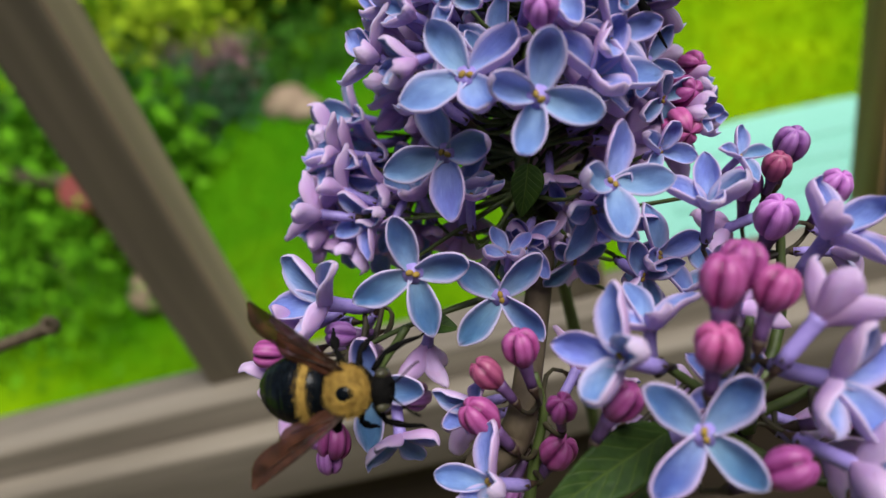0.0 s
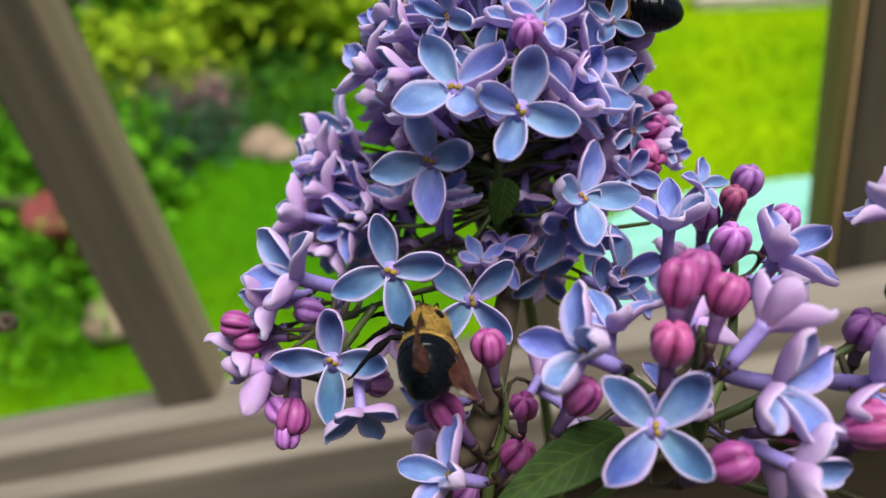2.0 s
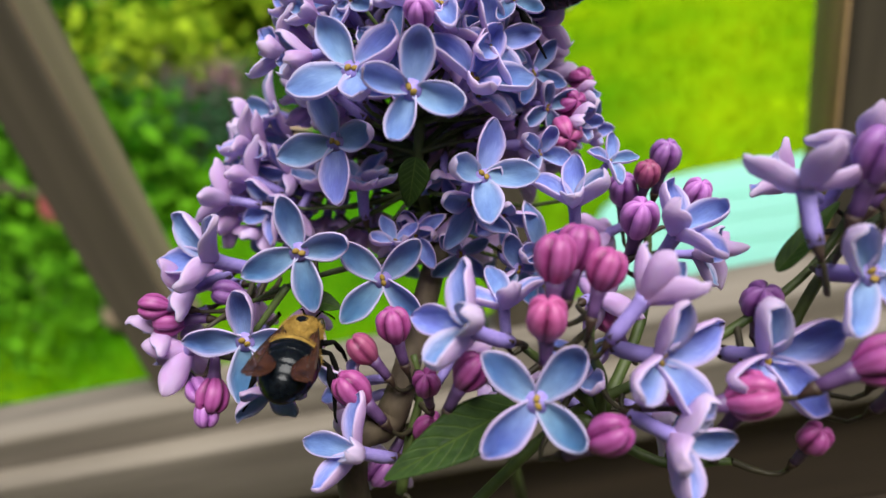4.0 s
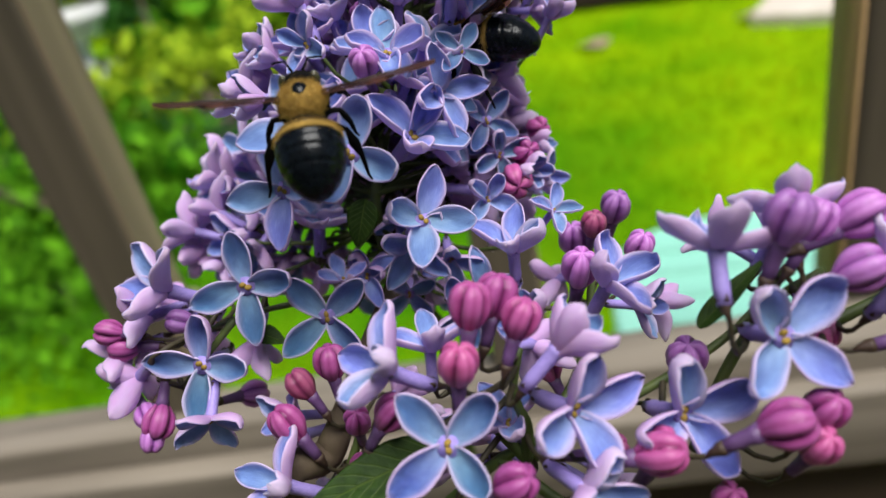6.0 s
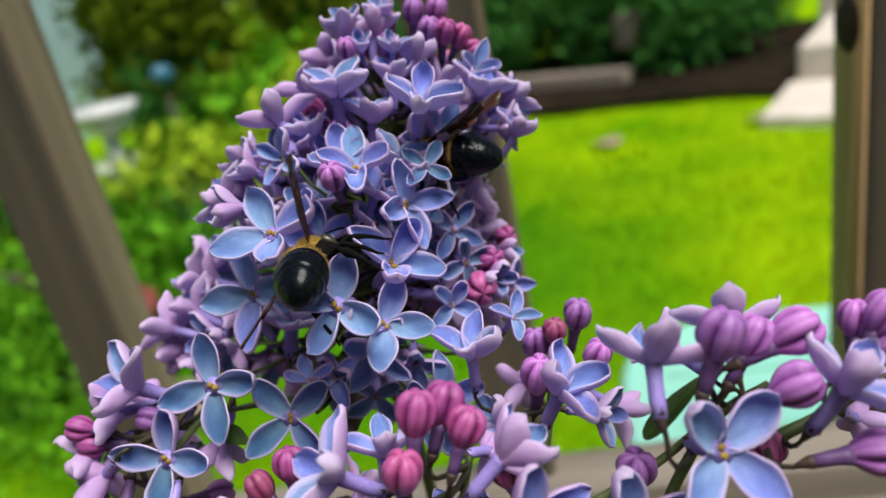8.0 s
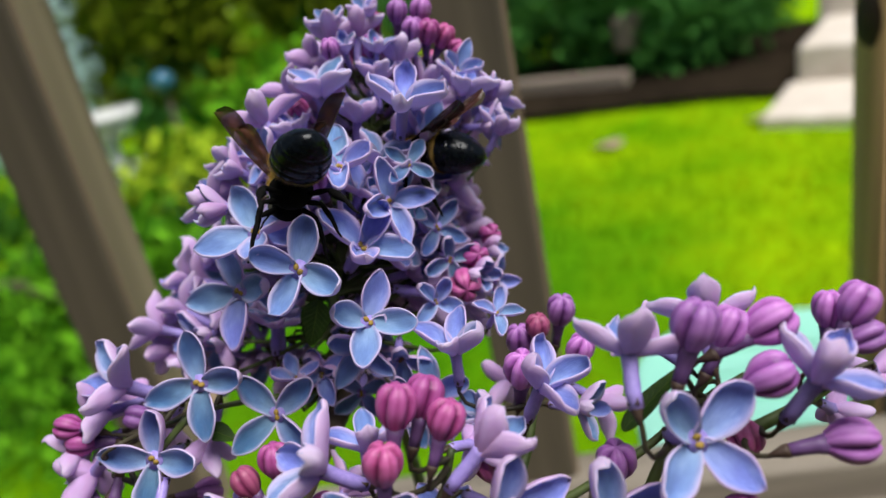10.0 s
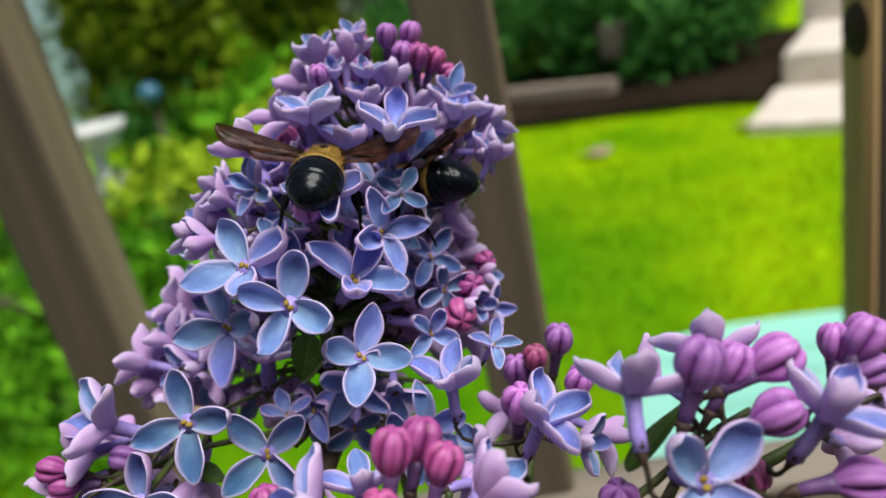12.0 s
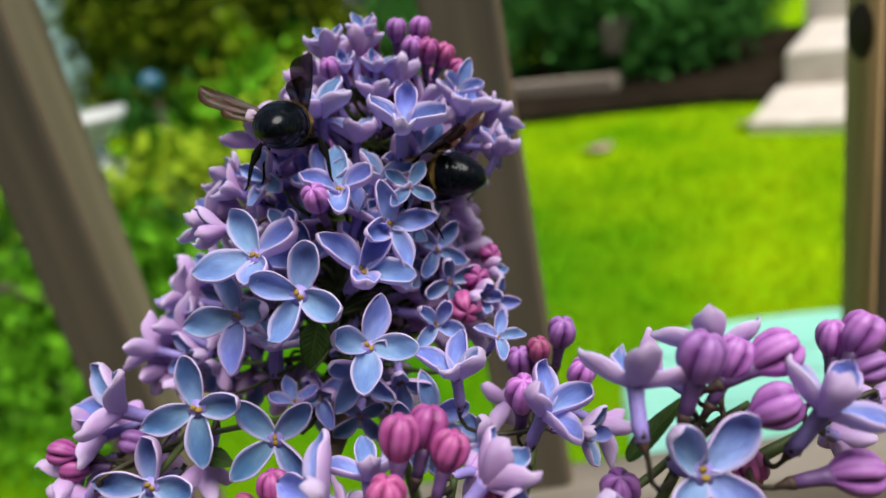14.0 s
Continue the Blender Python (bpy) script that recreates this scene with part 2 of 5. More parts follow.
def box(bm, x0, y0, z0, x1, y1, z1, bevel=0.0):
    r = bmesh.ops.create_cube(bm, size=1.0, matrix=Matrix.LocRotScale(((x0 + x1) / 2, (y0 + y1) / 2, (z0 + z1) / 2), None, (x1 - x0, y1 - y0, z1 - z0)))
    if bevel:
        edges = {e for v in r["verts"] for e in v.link_edges}
        bmesh.ops.bevel(bm, geom=list(edges), offset=bevel, segments=2, affect="EDGES", profile=0.6)


def tube(bm, pts, radii, seg=8, cap=True):
    """A tapered round rod along a line of points."""
    pts = [Vector(p) for p in pts]
    rings, side = [], None
    for i, p in enumerate(pts):
        d = (pts[min(i + 1, len(pts) - 1)] - pts[max(i - 1, 0)]).normalized()
        if side is None:
            side = d.orthogonal().normalized()
        side = (side - d * side.dot(d)).normalized()
        up = d.cross(side)
        r = radii[i] if isinstance(radii, (list, tuple)) else radii
        rings.append([bm.verts.new(p + (side * math.cos(a) + up * math.sin(a)) * r) for a in (2 * math.pi * k / seg for k in range(seg))])
    for a, b in zip(rings, rings[1:]):
        for k in range(seg):
            bm.faces.new((a[k], a[(k + 1) % seg], b[(k + 1) % seg], b[k]))
    if cap:
        bm.faces.new(rings[0][::-1])
        bm.faces.new(rings[-1])


def bend(a, b, sag, n=6):
    """Points of a curve from a to b that bows by the vector sag."""
    a, b, sag = Vector(a), Vector(b), Vector(sag)
    return [a.lerp(b, i / n) + sag * (4 * (i / n) * (1 - i / n)) for i in range(n + 1)]


# ---- ground and garden ----
def lawn():
    bm = bmesh.new()
    n = 60
    vs = []
    for j in range(n + 1):
        for i in range(n + 1):
            u, v = i / n * 2 - 1, j / n * 2 - 1
            x, y = 60 * u * abs(u) , 60 * v * abs(v) + 4
            z = noise.noise((x * 0.5, y * 0.5, 0)) * 0.03
            vs.append(bm.verts.new((x, y, z)))
    for j in range(n):
        for i in range(n):
            a = j * (n + 1) + i
            bm.faces.new((vs[a], vs[a + 1], vs[a + n + 2], vs[a + n + 1]))
    ob = new("ground", finish(bm, "ground", [GRASS]))
    tagged(ob, "bright yellow-green mown lawn", "lawn", kind="structure")


lawn()


KNOT = (0.2785, 0.334, 0.951)


def railing():
    """Deck railing: a flat lower rail, an edge board, square balusters and a thick post."""
    rail = thing("railing", "weathered grey-brown wooden deck railing with square balusters", "railing", kind="structure")
    bm = bmesh.new()
    box(bm, -1.8, -0.021, -0.045, 1.8, 0.021, 0.045, 0.004)
    part("lower_rail", bm, RAILWOOD, rail, "lower rail of weathered wood set on edge", pose(0, 0.255, 0.670))
    bm = bmesh.new()
    box(bm, -1.8, -0.010, -0.032, 1.8, 0.010, 0.032, 0.004)
    part("edge_board", bm, RAILWOOD, rail, m=pose(0, 0.222, 0.660))
    bm = bmesh.new()
    box(bm, -1.8, -0.010, -0.068, 1.8, 0.010, 0.068, 0.004)
    # brown boards, with the shade under the rail put into a darker colour
    me = finish(bm, "skirt_board", [DECKWOOD], False)
    for k in range(4):
        part("skirt_board", me, None, rail, m=pose(0, 0.246 - 0.001 * (k % 2), 0.556 - 0.141 * k))
    bm = bmesh.new()
    box(bm, -0.019, -0.019, -0.46, 0.019, 0.019, 0.46, 0.003)
    me = finish(bm, "baluster", [WOOD], False)
    # thin strip over one side, carrying the lit colour
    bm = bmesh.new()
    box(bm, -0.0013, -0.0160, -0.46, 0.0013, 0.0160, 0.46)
    side = finish(bm, "baluster_lit_side", [LIT_SIDEWOOD], False)
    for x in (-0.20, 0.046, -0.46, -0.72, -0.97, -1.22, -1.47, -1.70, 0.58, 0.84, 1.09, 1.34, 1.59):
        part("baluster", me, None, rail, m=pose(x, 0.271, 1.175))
        part("baluster_lit_side", side, None, rail, m=pose(x + 0.0203, 0.271, 1.175))
    bm = bmesh.new()
    box(bm, -0.045, -0.019, -0.8, 0.045, 0.019, 0.8, 0.004)
    part("post", bm, WOOD, rail, "flat upright post of weathered wood", pose(0.326, 0.333, 0.80))
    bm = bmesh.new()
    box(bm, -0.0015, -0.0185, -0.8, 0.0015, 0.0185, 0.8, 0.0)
    part("post_face", bm, LIT_TANWOOD, rail, "tan-brown bare side of the post, paler for light on it", pose(0.2795, 0.333, 0.80))
    for x in (-1.755, 1.755):
        bm = bmesh.new()
        box(bm, -0.045, -0.019, -0.8, 0.045, 0.019, 0.8, 0.004)
        part("post", bm, WOOD, rail, "flat upright post of weathered wood", pose(x, 0.314, 0.80))
    bm = bmesh.new()
    bmesh.ops.create_icosphere(bm, subdivisions=2, radius=0.016, matrix=Matrix.LocRotScale(KNOT, None, (0.35, 0.95, 1.1)))
    part("knot", bm, KNOTWOOD, rail, "dark knot in the post")
    bm = bmesh.new()
    box(bm, -1.8, -0.06, -0.019, 1.8, 0.06, 0.019, 0.005)
    part("handrail", bm, RAILWOOD, rail, "flat handrail", pose(0, 0.272, 1.654))


railing()


# ---- garden behind the railing ----
def foliage(name, dark, light, rough=0.5, patch=0.45, size=3.0, low=0.24, high=0.72):
    m, n, l, b = mat(name)
    geo = n.new("ShaderNodeNewGeometry")
    f = noise_of(n, l, size, 3)
    s = math_of(n, l, "ADD", math_of(n, l, "MULTIPLY", geo.outputs["Random Per Island"], 1 - patch), math_of(n, l, "MULTIPLY", f, patch))
    l.new(ramp(n, l, s, [(low, dark), (high, light)]), b.inputs["Base Color"])
    b.inputs["Roughness"].default_value = rough
    b.inputs["Subsurface Weight"].default_value = 0.0
    b.inputs["Specular IOR Level"].default_value = 0.02
    return m


LEAF_YELLOW = foliage("yellow_green_leaves", (0.075, 0.17, 0.004), (0.46, 0.62, 0.033))
LEAF_BRIGHT = foliage("bright_green_leaves", (0.016, 0.095, 0.003), (0.15, 0.41, 0.017))
LEAF_MID = foliage("green_leaves", (0.0113, 0.0605, 0.00484), (0.0806, 0.234, 0.0242))
LEAF_DARK = foliage("dark_hedge_leaves", (0.011, 0.058, 0.0135), (0.10, 0.31, 0.056))
LEAF_OLIVE = foliage("conifer_sprays", (0.022, 0.042, 0.003), (0.19, 0.25, 0.012))
LEAF_BLUE = foliage("blue_green_leaves", (0.0155, 0.062, 0.0248), (0.0682, 0.167, 0.0744))
BLADES = foliage("grass_blades", (0.05, 0.21, 0.001), (0.40, 0.48, 0.004), 0.6, 0.88, 2.0, 0.36, 0.62)
shaded_green(BLADES, (0.03, 0.19, 0.004))
STONE = noisy("pale_sandstone", (0.47, 0.40, 0.32), (0.72, 0.65, 0.56), 7, 0.85, 0.4, 0.01)
TIMBER = noisy("grey_timber", (0.0744, 0.0558, 0.0434), (0.174, 0.136, 0.105), 9, 0.85, 0.4, 0.01, stretch=(0.15, 1, 1))
EDGING = noisy("pale_grey_timber", (0.16, 0.125, 0.095), (0.34, 0.28, 0.22), 9, 0.85, 0.4, 0.01, stretch=(0.15, 1, 1))
SIDING = noisy("blue_grey_siding", (0.24, 0.33, 0.40), (0.48, 0.60, 0.68), 4, 0.5, 0.1, 0.004, vary=0.15)
WHITE = noisy("white_glaze", (0.82, 0.82, 0.80), (0.92, 0.92, 0.90), 6, 0.35, 0.05, 0.003)
TEAL = noisy("teal_plastic", (0.26, 0.64, 0.50), (0.36, 0.72, 0.58), 3, 0.33, 0.05, 0.002)
REDCLAY = noisy("red_clay", (0.124, 0.0186, 0.0155), (0.223, 0.0434, 0.031), 14, 0.7, 0.2, 0.004)
ROCK = noisy("tan_rock", (0.186, 0.124, 0.0744), (0.36, 0.273, 0.186), 8, 0.9, 0.6, 0.02)
BLUEGLASS = noisy("blue_glaze", (0.031, 0.124, 0.198), (0.062, 0.211, 0.298), 8, 0.15)
PINKFL = foliage("pink_blossom", (0.248, 0.0992, 0.149), (0.422, 0.223, 0.273))
SOIL = noisy("dark_soil", (0.009, 0.007, 0.005), (0.03, 0.022, 0.014), 9, 0.95, 0.8, 0.03, spec=0.0)


def crown_mesh(name, rx, ry, h, n, leaf, material, seed, lumps=26, z0=0.0, column=False):
    """Many small leaves in uneven clumps."""
    r = np.random.RandomState(seed)
    cl = []
    for _ in range(lumps):
        a, v = r.uniform(0, 2 * np.pi), r.uniform(0.05, 1.0)
        k = (1 - v ** 3.0) ** 0.5 if column else np.sqrt(max(0.02, 1 - (2 * v - 0.9) ** 2 * 0.8))
        q = r.uniform(0.55, 1.0) * max(k, 0.12)
        cl.append((rx * q * np.cos(a), ry * q * np.sin(a), z0 + h * v * r.uniform(0.85, 1.0)))
    cl = np.array(cl)
    c = cl[r.randint(0, lumps, n)]
    sp = 0.22 * min(rx, ry) + 0.03
    p = c + r.normal(0, 1, (n, 3)) * np.array([sp, sp, sp * (1.5 if column else 0.9)])
    p[:, 2] = np.maximum(p[:, 2], 0.01)
    d = r.normal(0, 1, (n, 3))
    d /= np.linalg.norm(d, axis=1)[:, None]
    e = np.cross(d, r.normal(0, 1, (n, 3)))
    e /= np.linalg.norm(e, axis=1)[:, None]
    nn = np.cross(d, e)
    s = leaf * r.uniform(0.6, 1.3, n)[:, None]
    w = s * 0.42
    verts = np.stack([p - d * s, p + e * w + nn * w * 0.4, p + d * s, p - e * w + nn * w * 0.4], 1).reshape(-1, 3)
    base = np.arange(n)[:, None] * 4
    tris = np.concatenate([base + np.array([0, 1, 2]), base + np.array([0, 2, 3])])
    me = bpy.data.meshes.new(name)
    me.from_pydata(verts.tolist(), [], tris.tolist())
    me.materials.append(material)
    return me


def shrub(name, label, category, x, y, rx, ry, h, material, seed, n=2200, leaf=0.03, column=False, group=""):
    t = thing(name, label, category, pose(x, y, 0), group)
    part("crown", crown_mesh("crown", rx, ry, h, n, leaf, material, seed, lumps=34 if h > 1 else 22, z0=0.02, column=column), None, t)
    r = random.Random(seed)
    for k in range(3):
        bm = bmesh.new()
        a = r.uniform(0, 6.28)
        tube(bm, bend((0.03 * math.cos(a), 0.03 * math.sin(a), -0.02), (0.45 * rx * math.cos(a), 0.45 * ry * math.sin(a), h * 0.7), (0, 0, 0.05 * h)), [0.02 * h * (1 - 0.1 * i) for i in range(7)], 6)
        part("stem", bm, BARK, t)
    return t


def garden():
    s = shrub
    s("shrub", "yellow-green leafy shrub at the edge of the lawn", "shrub", -0.94, 3.87, 0.6, 0.4, 0.6, LEAF_YELLOW, 1, 2600, 0.055)
    s("shrub", "bright green leafy shrub behind the flower bed", "shrub", -1.5, 4.5, 0.72, 0.5, 0.55, LEAF_BRIGHT, 2, 3000, 0.06)
    s("shrub", "yellow-green low shrub in the flower bed", "shrub", -1.53, 3.39, 0.47, 0.36, 0.40, LEAF_YELLOW, 3, 2400, 0.05)
    s("perennial", "blue-green mound of garden plants", "plant", -1.21, 2.72, 0.31, 0.25, 0.27, LEAF_BLUE, 4, 1600, 0.022)
    s("perennial", "green mound of garden plants beside the lawn", "plant", -0.77, 3.06, 0.28, 0.23, 0.18, LEAF_MID, 5, 1400, 0.022)
    s("shrub", "bright green leafy shrub near the railing", "shrub", -1.43, 2.16, 0.36, 0.3, 0.42, LEAF_BRIGHT, 6, 2200, 0.04)
    s("perennial", "low bright green plants by a tan rock", "plant", -1.28, 1.54, 0.31, 0.26, 0.23, LEAF_BRIGHT, 7, 1700, 0.02)
    s("shrub", "dark green leafy shrub", "shrub", -2.13, 2.62, 0.4, 0.4, 0.5, LEAF_MID, 8, 2200, 0.03)
    s("shrub", "green shrub beside the white birdbath", "shrub", -2.05, 3.7, 0.26, 0.22, 0.18, LEAF_MID, 9, 2200, 0.03)
    s("shrub", "light green shrub behind the lilac", "shrub", -1.28, 4.75, 0.42, 0.38, 0.72, LEAF_BRIGHT, 10, 2400, 0.055)
    s("shrub", "tall dark green shrub in front of the house", "shrub", -2.45, 5.2, 0.30, 0.28, 0.8, LEAF_DARK, 11, 3600, 0.045)
    s("perennial", "bright green leafy plants close to the railing", "plant", -1.77, 1.77, 0.34, 0.3, 0.3, LEAF_BRIGHT, 12, 2000, 0.024)
    for k, (x, y, w) in enumerate(((-2.15, 5.4, 0.55), (-3.1, 6.3, 0.4), (-1.5, 6.5, 0.4))):
        s("conifer", "upright olive-green conifer with feathery sprays", "conifer", x, y, w, 0.36, 2.6, LEAF_OLIVE, 20 + k, 8000, 0.06, True, "conifers behind the lawn")
    for k, (x, y, rx) in enumerate(((-0.33, 6.87, 0.72), (0.51, 6.48, 0.72), (1.25, 6.22, 0.52), (1.61, 5.67, 0.54), (2.19, 6.71, 0.45))):
        s("hedge", "dense dark green rounded hedge above a timber edging", "hedge", x, y, rx, 0.43, 1.05, LEAF_DARK, 30 + k, 7000, 0.042, False, "hedges along the bed")
    for k in range(9):
        a = radians(-44 + 11 * k)
        d = 13 + 1.5 * (k % 2)
        s("tree", "leafy green garden tree in the distance", "tree", d * math.sin(a), d * math.cos(a), 1.9, 1.4, 4.6, (LEAF_MID, LEAF_DARK, LEAF_YELLOW)[k % 3], 40 + k, 3600, 0.13, False, "trees round the garden")
    for k, (x, y) in enumerate(((-1.26, 2.98), (-1.08, 3.08), (-0.98, 2.74))):
        t = thing("flower", "small pink garden flower in the bed", "flower", pose(x, y, 0), "pink flowers in the bed")
        part("blossom", crown_mesh("blossom", 0.09, 0.08, 0.16, 260, 0.014, PINKFL, 60 + k, 10, 0.14), None, t)
        bm = bmesh.new()
        tube(bm, [(0, 0, 0), (0.01, 0, 0.2)], [0.006, 0.004], 5)
        part("stem", bm, STEM, t)

    # bed soil, lying just over the lawn
    bm = bmesh.new()
    ring = [bm.verts.new((-1.85 + 0.95 * math.cos(a) * (1 + 0.12 * math.sin(3 * a)), 3.4 + 1.95 * math.sin(a), 0.045 + 0.02 * math.sin(5 * a))) for a in (2 * math.pi * k / 48 for k in range(48))]
    mid = bm.verts.new((-1.85, 3.4, 0.09))
    for a, b in zip(ring, ring[1:] + ring[:1]):
        bm.faces.new((a, b, mid))
    tagged(new("bed_soil", finish(bm, "bed_soil", [SOIL])), "dark bare soil of the flower bed", "soil", kind="structure")

    # dark sheet for the soil, with the hedge's shade put into it
    bm = bmesh.new()
    rim_ = smooth_curve([(-0.7, 5.3, 0.05), (0.15, 4.75, 0.05), (0.88, 4.5, 0.05), (1.36, 4.3, 0.05), (2.1, 4.1, 0.05), (3.4, 6.2, 0.05), (0.8, 7.6, 0.05), (-1.1, 7.6, 0.05), (-1.0, 6.2, 0.05), (-0.7, 5.3, 0.05)], 5)[:-1]
    bm.faces.new([bm.verts.new(q + Vector((0, 0, 0.012 * noise.noise(q * 3)))) for q in rim_])
    tagged(new("bed_soil", finish(bm, "bed_soil", [SOIL])), "dark soil with hedge shade in its colour", "soil", kind="structure")

    # unseen brown sheet at the lilac's foot, added to stop green lawn bounce
    bm = bmesh.new()
    n = 24
    vs = [[bm.verts.new((-2.4 + 4.8 * i / n, -1.9 + 2.1 * j / n, 0.05 + 0.015 * noise.noise((i * 0.9, j * 0.9, 2)))) for i in range(n + 1)] for j in range(n + 1)]
    for a, b in zip(vs, vs[1:]):
        for i in range(n):
            bm.faces.new((a[i], a[i + 1], b[i + 1], b[i]))
    tagged(new("mulch", finish(bm, "mulch", [DECKWOOD])), "unseen brown ground sheet added against green bounce", "mulch", kind="structure")

    # timber edging under the hedge
    e = thing("timber_edging", "weathered grey timber edging below the hedge", "edging", pose(0, 0, 0))
    for x0, y0, x1, y1, z in ((-0.68, 6.28, 1.0, 5.19, 0.0), (1.03, 5.45, 1.35, 5.95, 0.36)):
        d = Vector((x1 - x0, y1 - y0, 0))
        bm = bmesh.new()
        box(bm, 0, -0.07, -0.1, d.length, 0.07, 0.15, 0.012)
        part("timber", bm, EDGING, e, m=pose(x0, y0, z, 0, 0, math.degrees(math.atan2(d.y, d.x))))

    # stone steps
    st = thing("stone_steps", "pale sandstone slab steps leading up from the lawn", "steps", pose(0, 0, 0))
    for x, y, sx, sy, z, rz in ((2.08, 3.58, 1.2, 0.85, 0.06, -32), (2.63, 4.40, 1.2, 1.2, 0.26, -32), (3.3, 5.5, 1.3, 1.4, 0.45, -32)):
        bm = bmesh.new()
        box(bm, -sx / 2, -sy / 2, -0.6, sx / 2, sy / 2, 0, 0.02)
        for v in bm.verts:
            v.co += Vector((noise.noise(v.co * 2.1), noise.noise(v.co * 2.7 + Vector((3, 0, 0))), 0.2 * noise.noise(v.co * 3))) * 0.06
        part("slab", bm, STONE, st, m=pose(x, y, z, 0, 0, rz))

    # house side with lapped boards
    h = thing("house", "house side with blue-grey lapped siding", "house", pose(-5.4, 7.4, 0, 0, 0, 62))
    bm = bmesh.new()
    box(bm, -2.6, 0.03, -0.1, 2.6, 2.5, 3.6, 0.0)
    part("wall", bm, SIDING, h)
    bm = bmesh.new()
    box(bm, -2.62, -0.012, -0.085, 2.62, 0.012, 0.085, 0.004)
    me = finish(bm, "siding_board", [SIDING], False)
    for k in range(22):
        part("siding_board", me, None, h, m=pose(0, 0.012, 0.1 + 0.155 * k, 6, 0, 0))
    bm = bmesh.new()
    box(bm, -2.8, -0.25, 3.55, 2.8, 2.7, 3.7, 0.02)
    part("roof", bm, TIMBER, h)

    # unseen house wall behind, added to shade this side of the railing
    hb = thing("house", "unseen tan house wall added to shade the railing", "house", pose(0, -2.7, 0))
    bm = bmesh.new()
    box(bm, -6, -0.2, -0.1, 6, 0.0, 4.6, 0.0)
    part("wall", bm, TIMBER, hb)
    bm = bmesh.new()
    box(bm, -6.2, -0.6, 4.6, 6.2, 0.3, 4.75, 0.02)
    part("shading_eaves", bm, TIMBER, hb)

    # two-tiered birdbath
    b = thing("birdbath", "white two-tiered birdbath among the shrubs", "birdbath", pose(-2.45, 4.19, 0))
    for z, r in ((0.68, 0.235), (0.33, 0.17)):
        bm = bmesh.new()
        tube(bm, [(0, 0, z - 0.17), (0, 0, z - 0.09), (0, 0, z), (0, 0, z + 0.006), (0, 0, z - 0.03)], [r * 0.3, r * 0.8, r, r * 0.93, r * 0.5], 28)
        part("bowl", bm, WHITE, b)
    bm = bmesh.new()
    tube(bm, [(0, 0, 0), (0, 0, 0.05), (0, 0, 0.1), (0, 0, 0.57)], [0.16, 0.15, 0.05, 0.05], 16)
    part("pedestal", bm, WHITE, b)

    g = thing("gazing_ball", "small blue glazed garden ball on a stake", "garden ornament", pose(-1.86, 3.94, 0))
    bm = bmesh.new()
    bmesh.ops.create_icosphere(bm, subdivisions=3, radius=0.065, matrix=pose(0, 0, 0.80))
    part("ball", bm, BLUEGLASS, g)
    bm = bmesh.new()
    tube(bm, [(0, 0, 0), (0, 0, 0.76)], 0.012, 8)
    part("stake", bm, TIMBER, g)

    # teal garden table
    t = thing("garden_table", "small teal plastic garden table on the lawn", "table", pose(0.43, 0.62, 0, 0, 0, -4))
    bm = bmesh.new()
    n = 40
    rings = []
    for s_, z in ((0.97, 0.425), (1.0, 0.435), (1.0, 0.447), (0.97, 0.452), (0.93, 0.446)):
        row = []
        for k in range(n):
            a = 2 * math.pi * k / n
            c, q = math.cos(a), math.sin(a)
            row.append(bm.verts.new((0.27 * s_ * math.copysign(abs(c) ** 0.62, c), 0.265 * s_ * math.copysign(abs(q) ** 0.62, q), z)))
        rings.append(row)
    for a, b_ in zip(rings, rings[1:]):
        for k in range(n):
            bm.faces.new((a[k], a[(k + 1) % n], b_[(k + 1) % n], b_[k]))
    bm.faces.new(rings[-1])
    bm.faces.new(rings[0][::-1])
    part("tabletop", bm, TEAL, t)
    for k in range(7):
        bm = bmesh.new()
        box(bm, -0.2, -0.012, 0.4465, 0.2, 0.012, 0.4495, 0.001)
        part("slat", bm, TEAL, t, m=pose(0, -0.18 + 0.06 * k, 0))
    for sx in (-1, 1):
        for sy in (-1, 1):
            bm = bmesh.new()
            tube(bm, [(0.2 * sx, 0.2 * sy, 0.43), (0.23 * sx, 0.22 * sy, 0.0)], [0.026, 0.018], 8)
            part("leg", bm, TEAL, t)

    # red clay pot on its side, a tan rock and a fallen branch
    p = thing("clay_pot", "weathered red clay pot leaning in the bed", "pot", pose(-1.19, 1.76, 0.02, 14, 12, 0))
    bm = bmesh.new()
    tube(bm, [(0, 0, 0), (0, 0, 0.16), (0, 0, 0.3), (0, 0, 0.305), (0, 0, 0.27)], [0.055, 0.075, 0.085, 0.075, 0.06], 20)
    part("body", bm, REDCLAY, p)
    bm = bmesh.new()
    tube(bm, [(0, 0, 0.262), (0, 0, 0.266), (0, 0, 0.308), (0, 0, 0.311)], [0.09, 0.095, 0.097, 0.09], 20)
    part("rim", bm, REDCLAY, p)
    for x, y, r_ in ((-0.99, 1.52, 0.13), (-0.70, 2.56, 0.085), (-0.80, 2.67, 0.1)):
        bm = bmesh.new()
        bmesh.ops.create_icosphere(bm, subdivisions=3, radius=r_)
        for v in bm.verts:
            v.co *= 1 + 0.35 * noise.noise(v.co * 5 + Vector((x * 7, y, 0)))
            v.co.z = max(v.co.z * 0.6, -0.03)
        ob = new("rock", finish(bm, "rock", [ROCK]))
        ob.location = (x, y, 0.03)
        tagged(ob, "tan garden rock at the edge of the bed", "rock", "rocks along the bed")
    br = thing("fallen_branch", "bare grey fallen branch lying over the plants", "branch", pose(0, 0, 0))
    bm = bmesh.new()
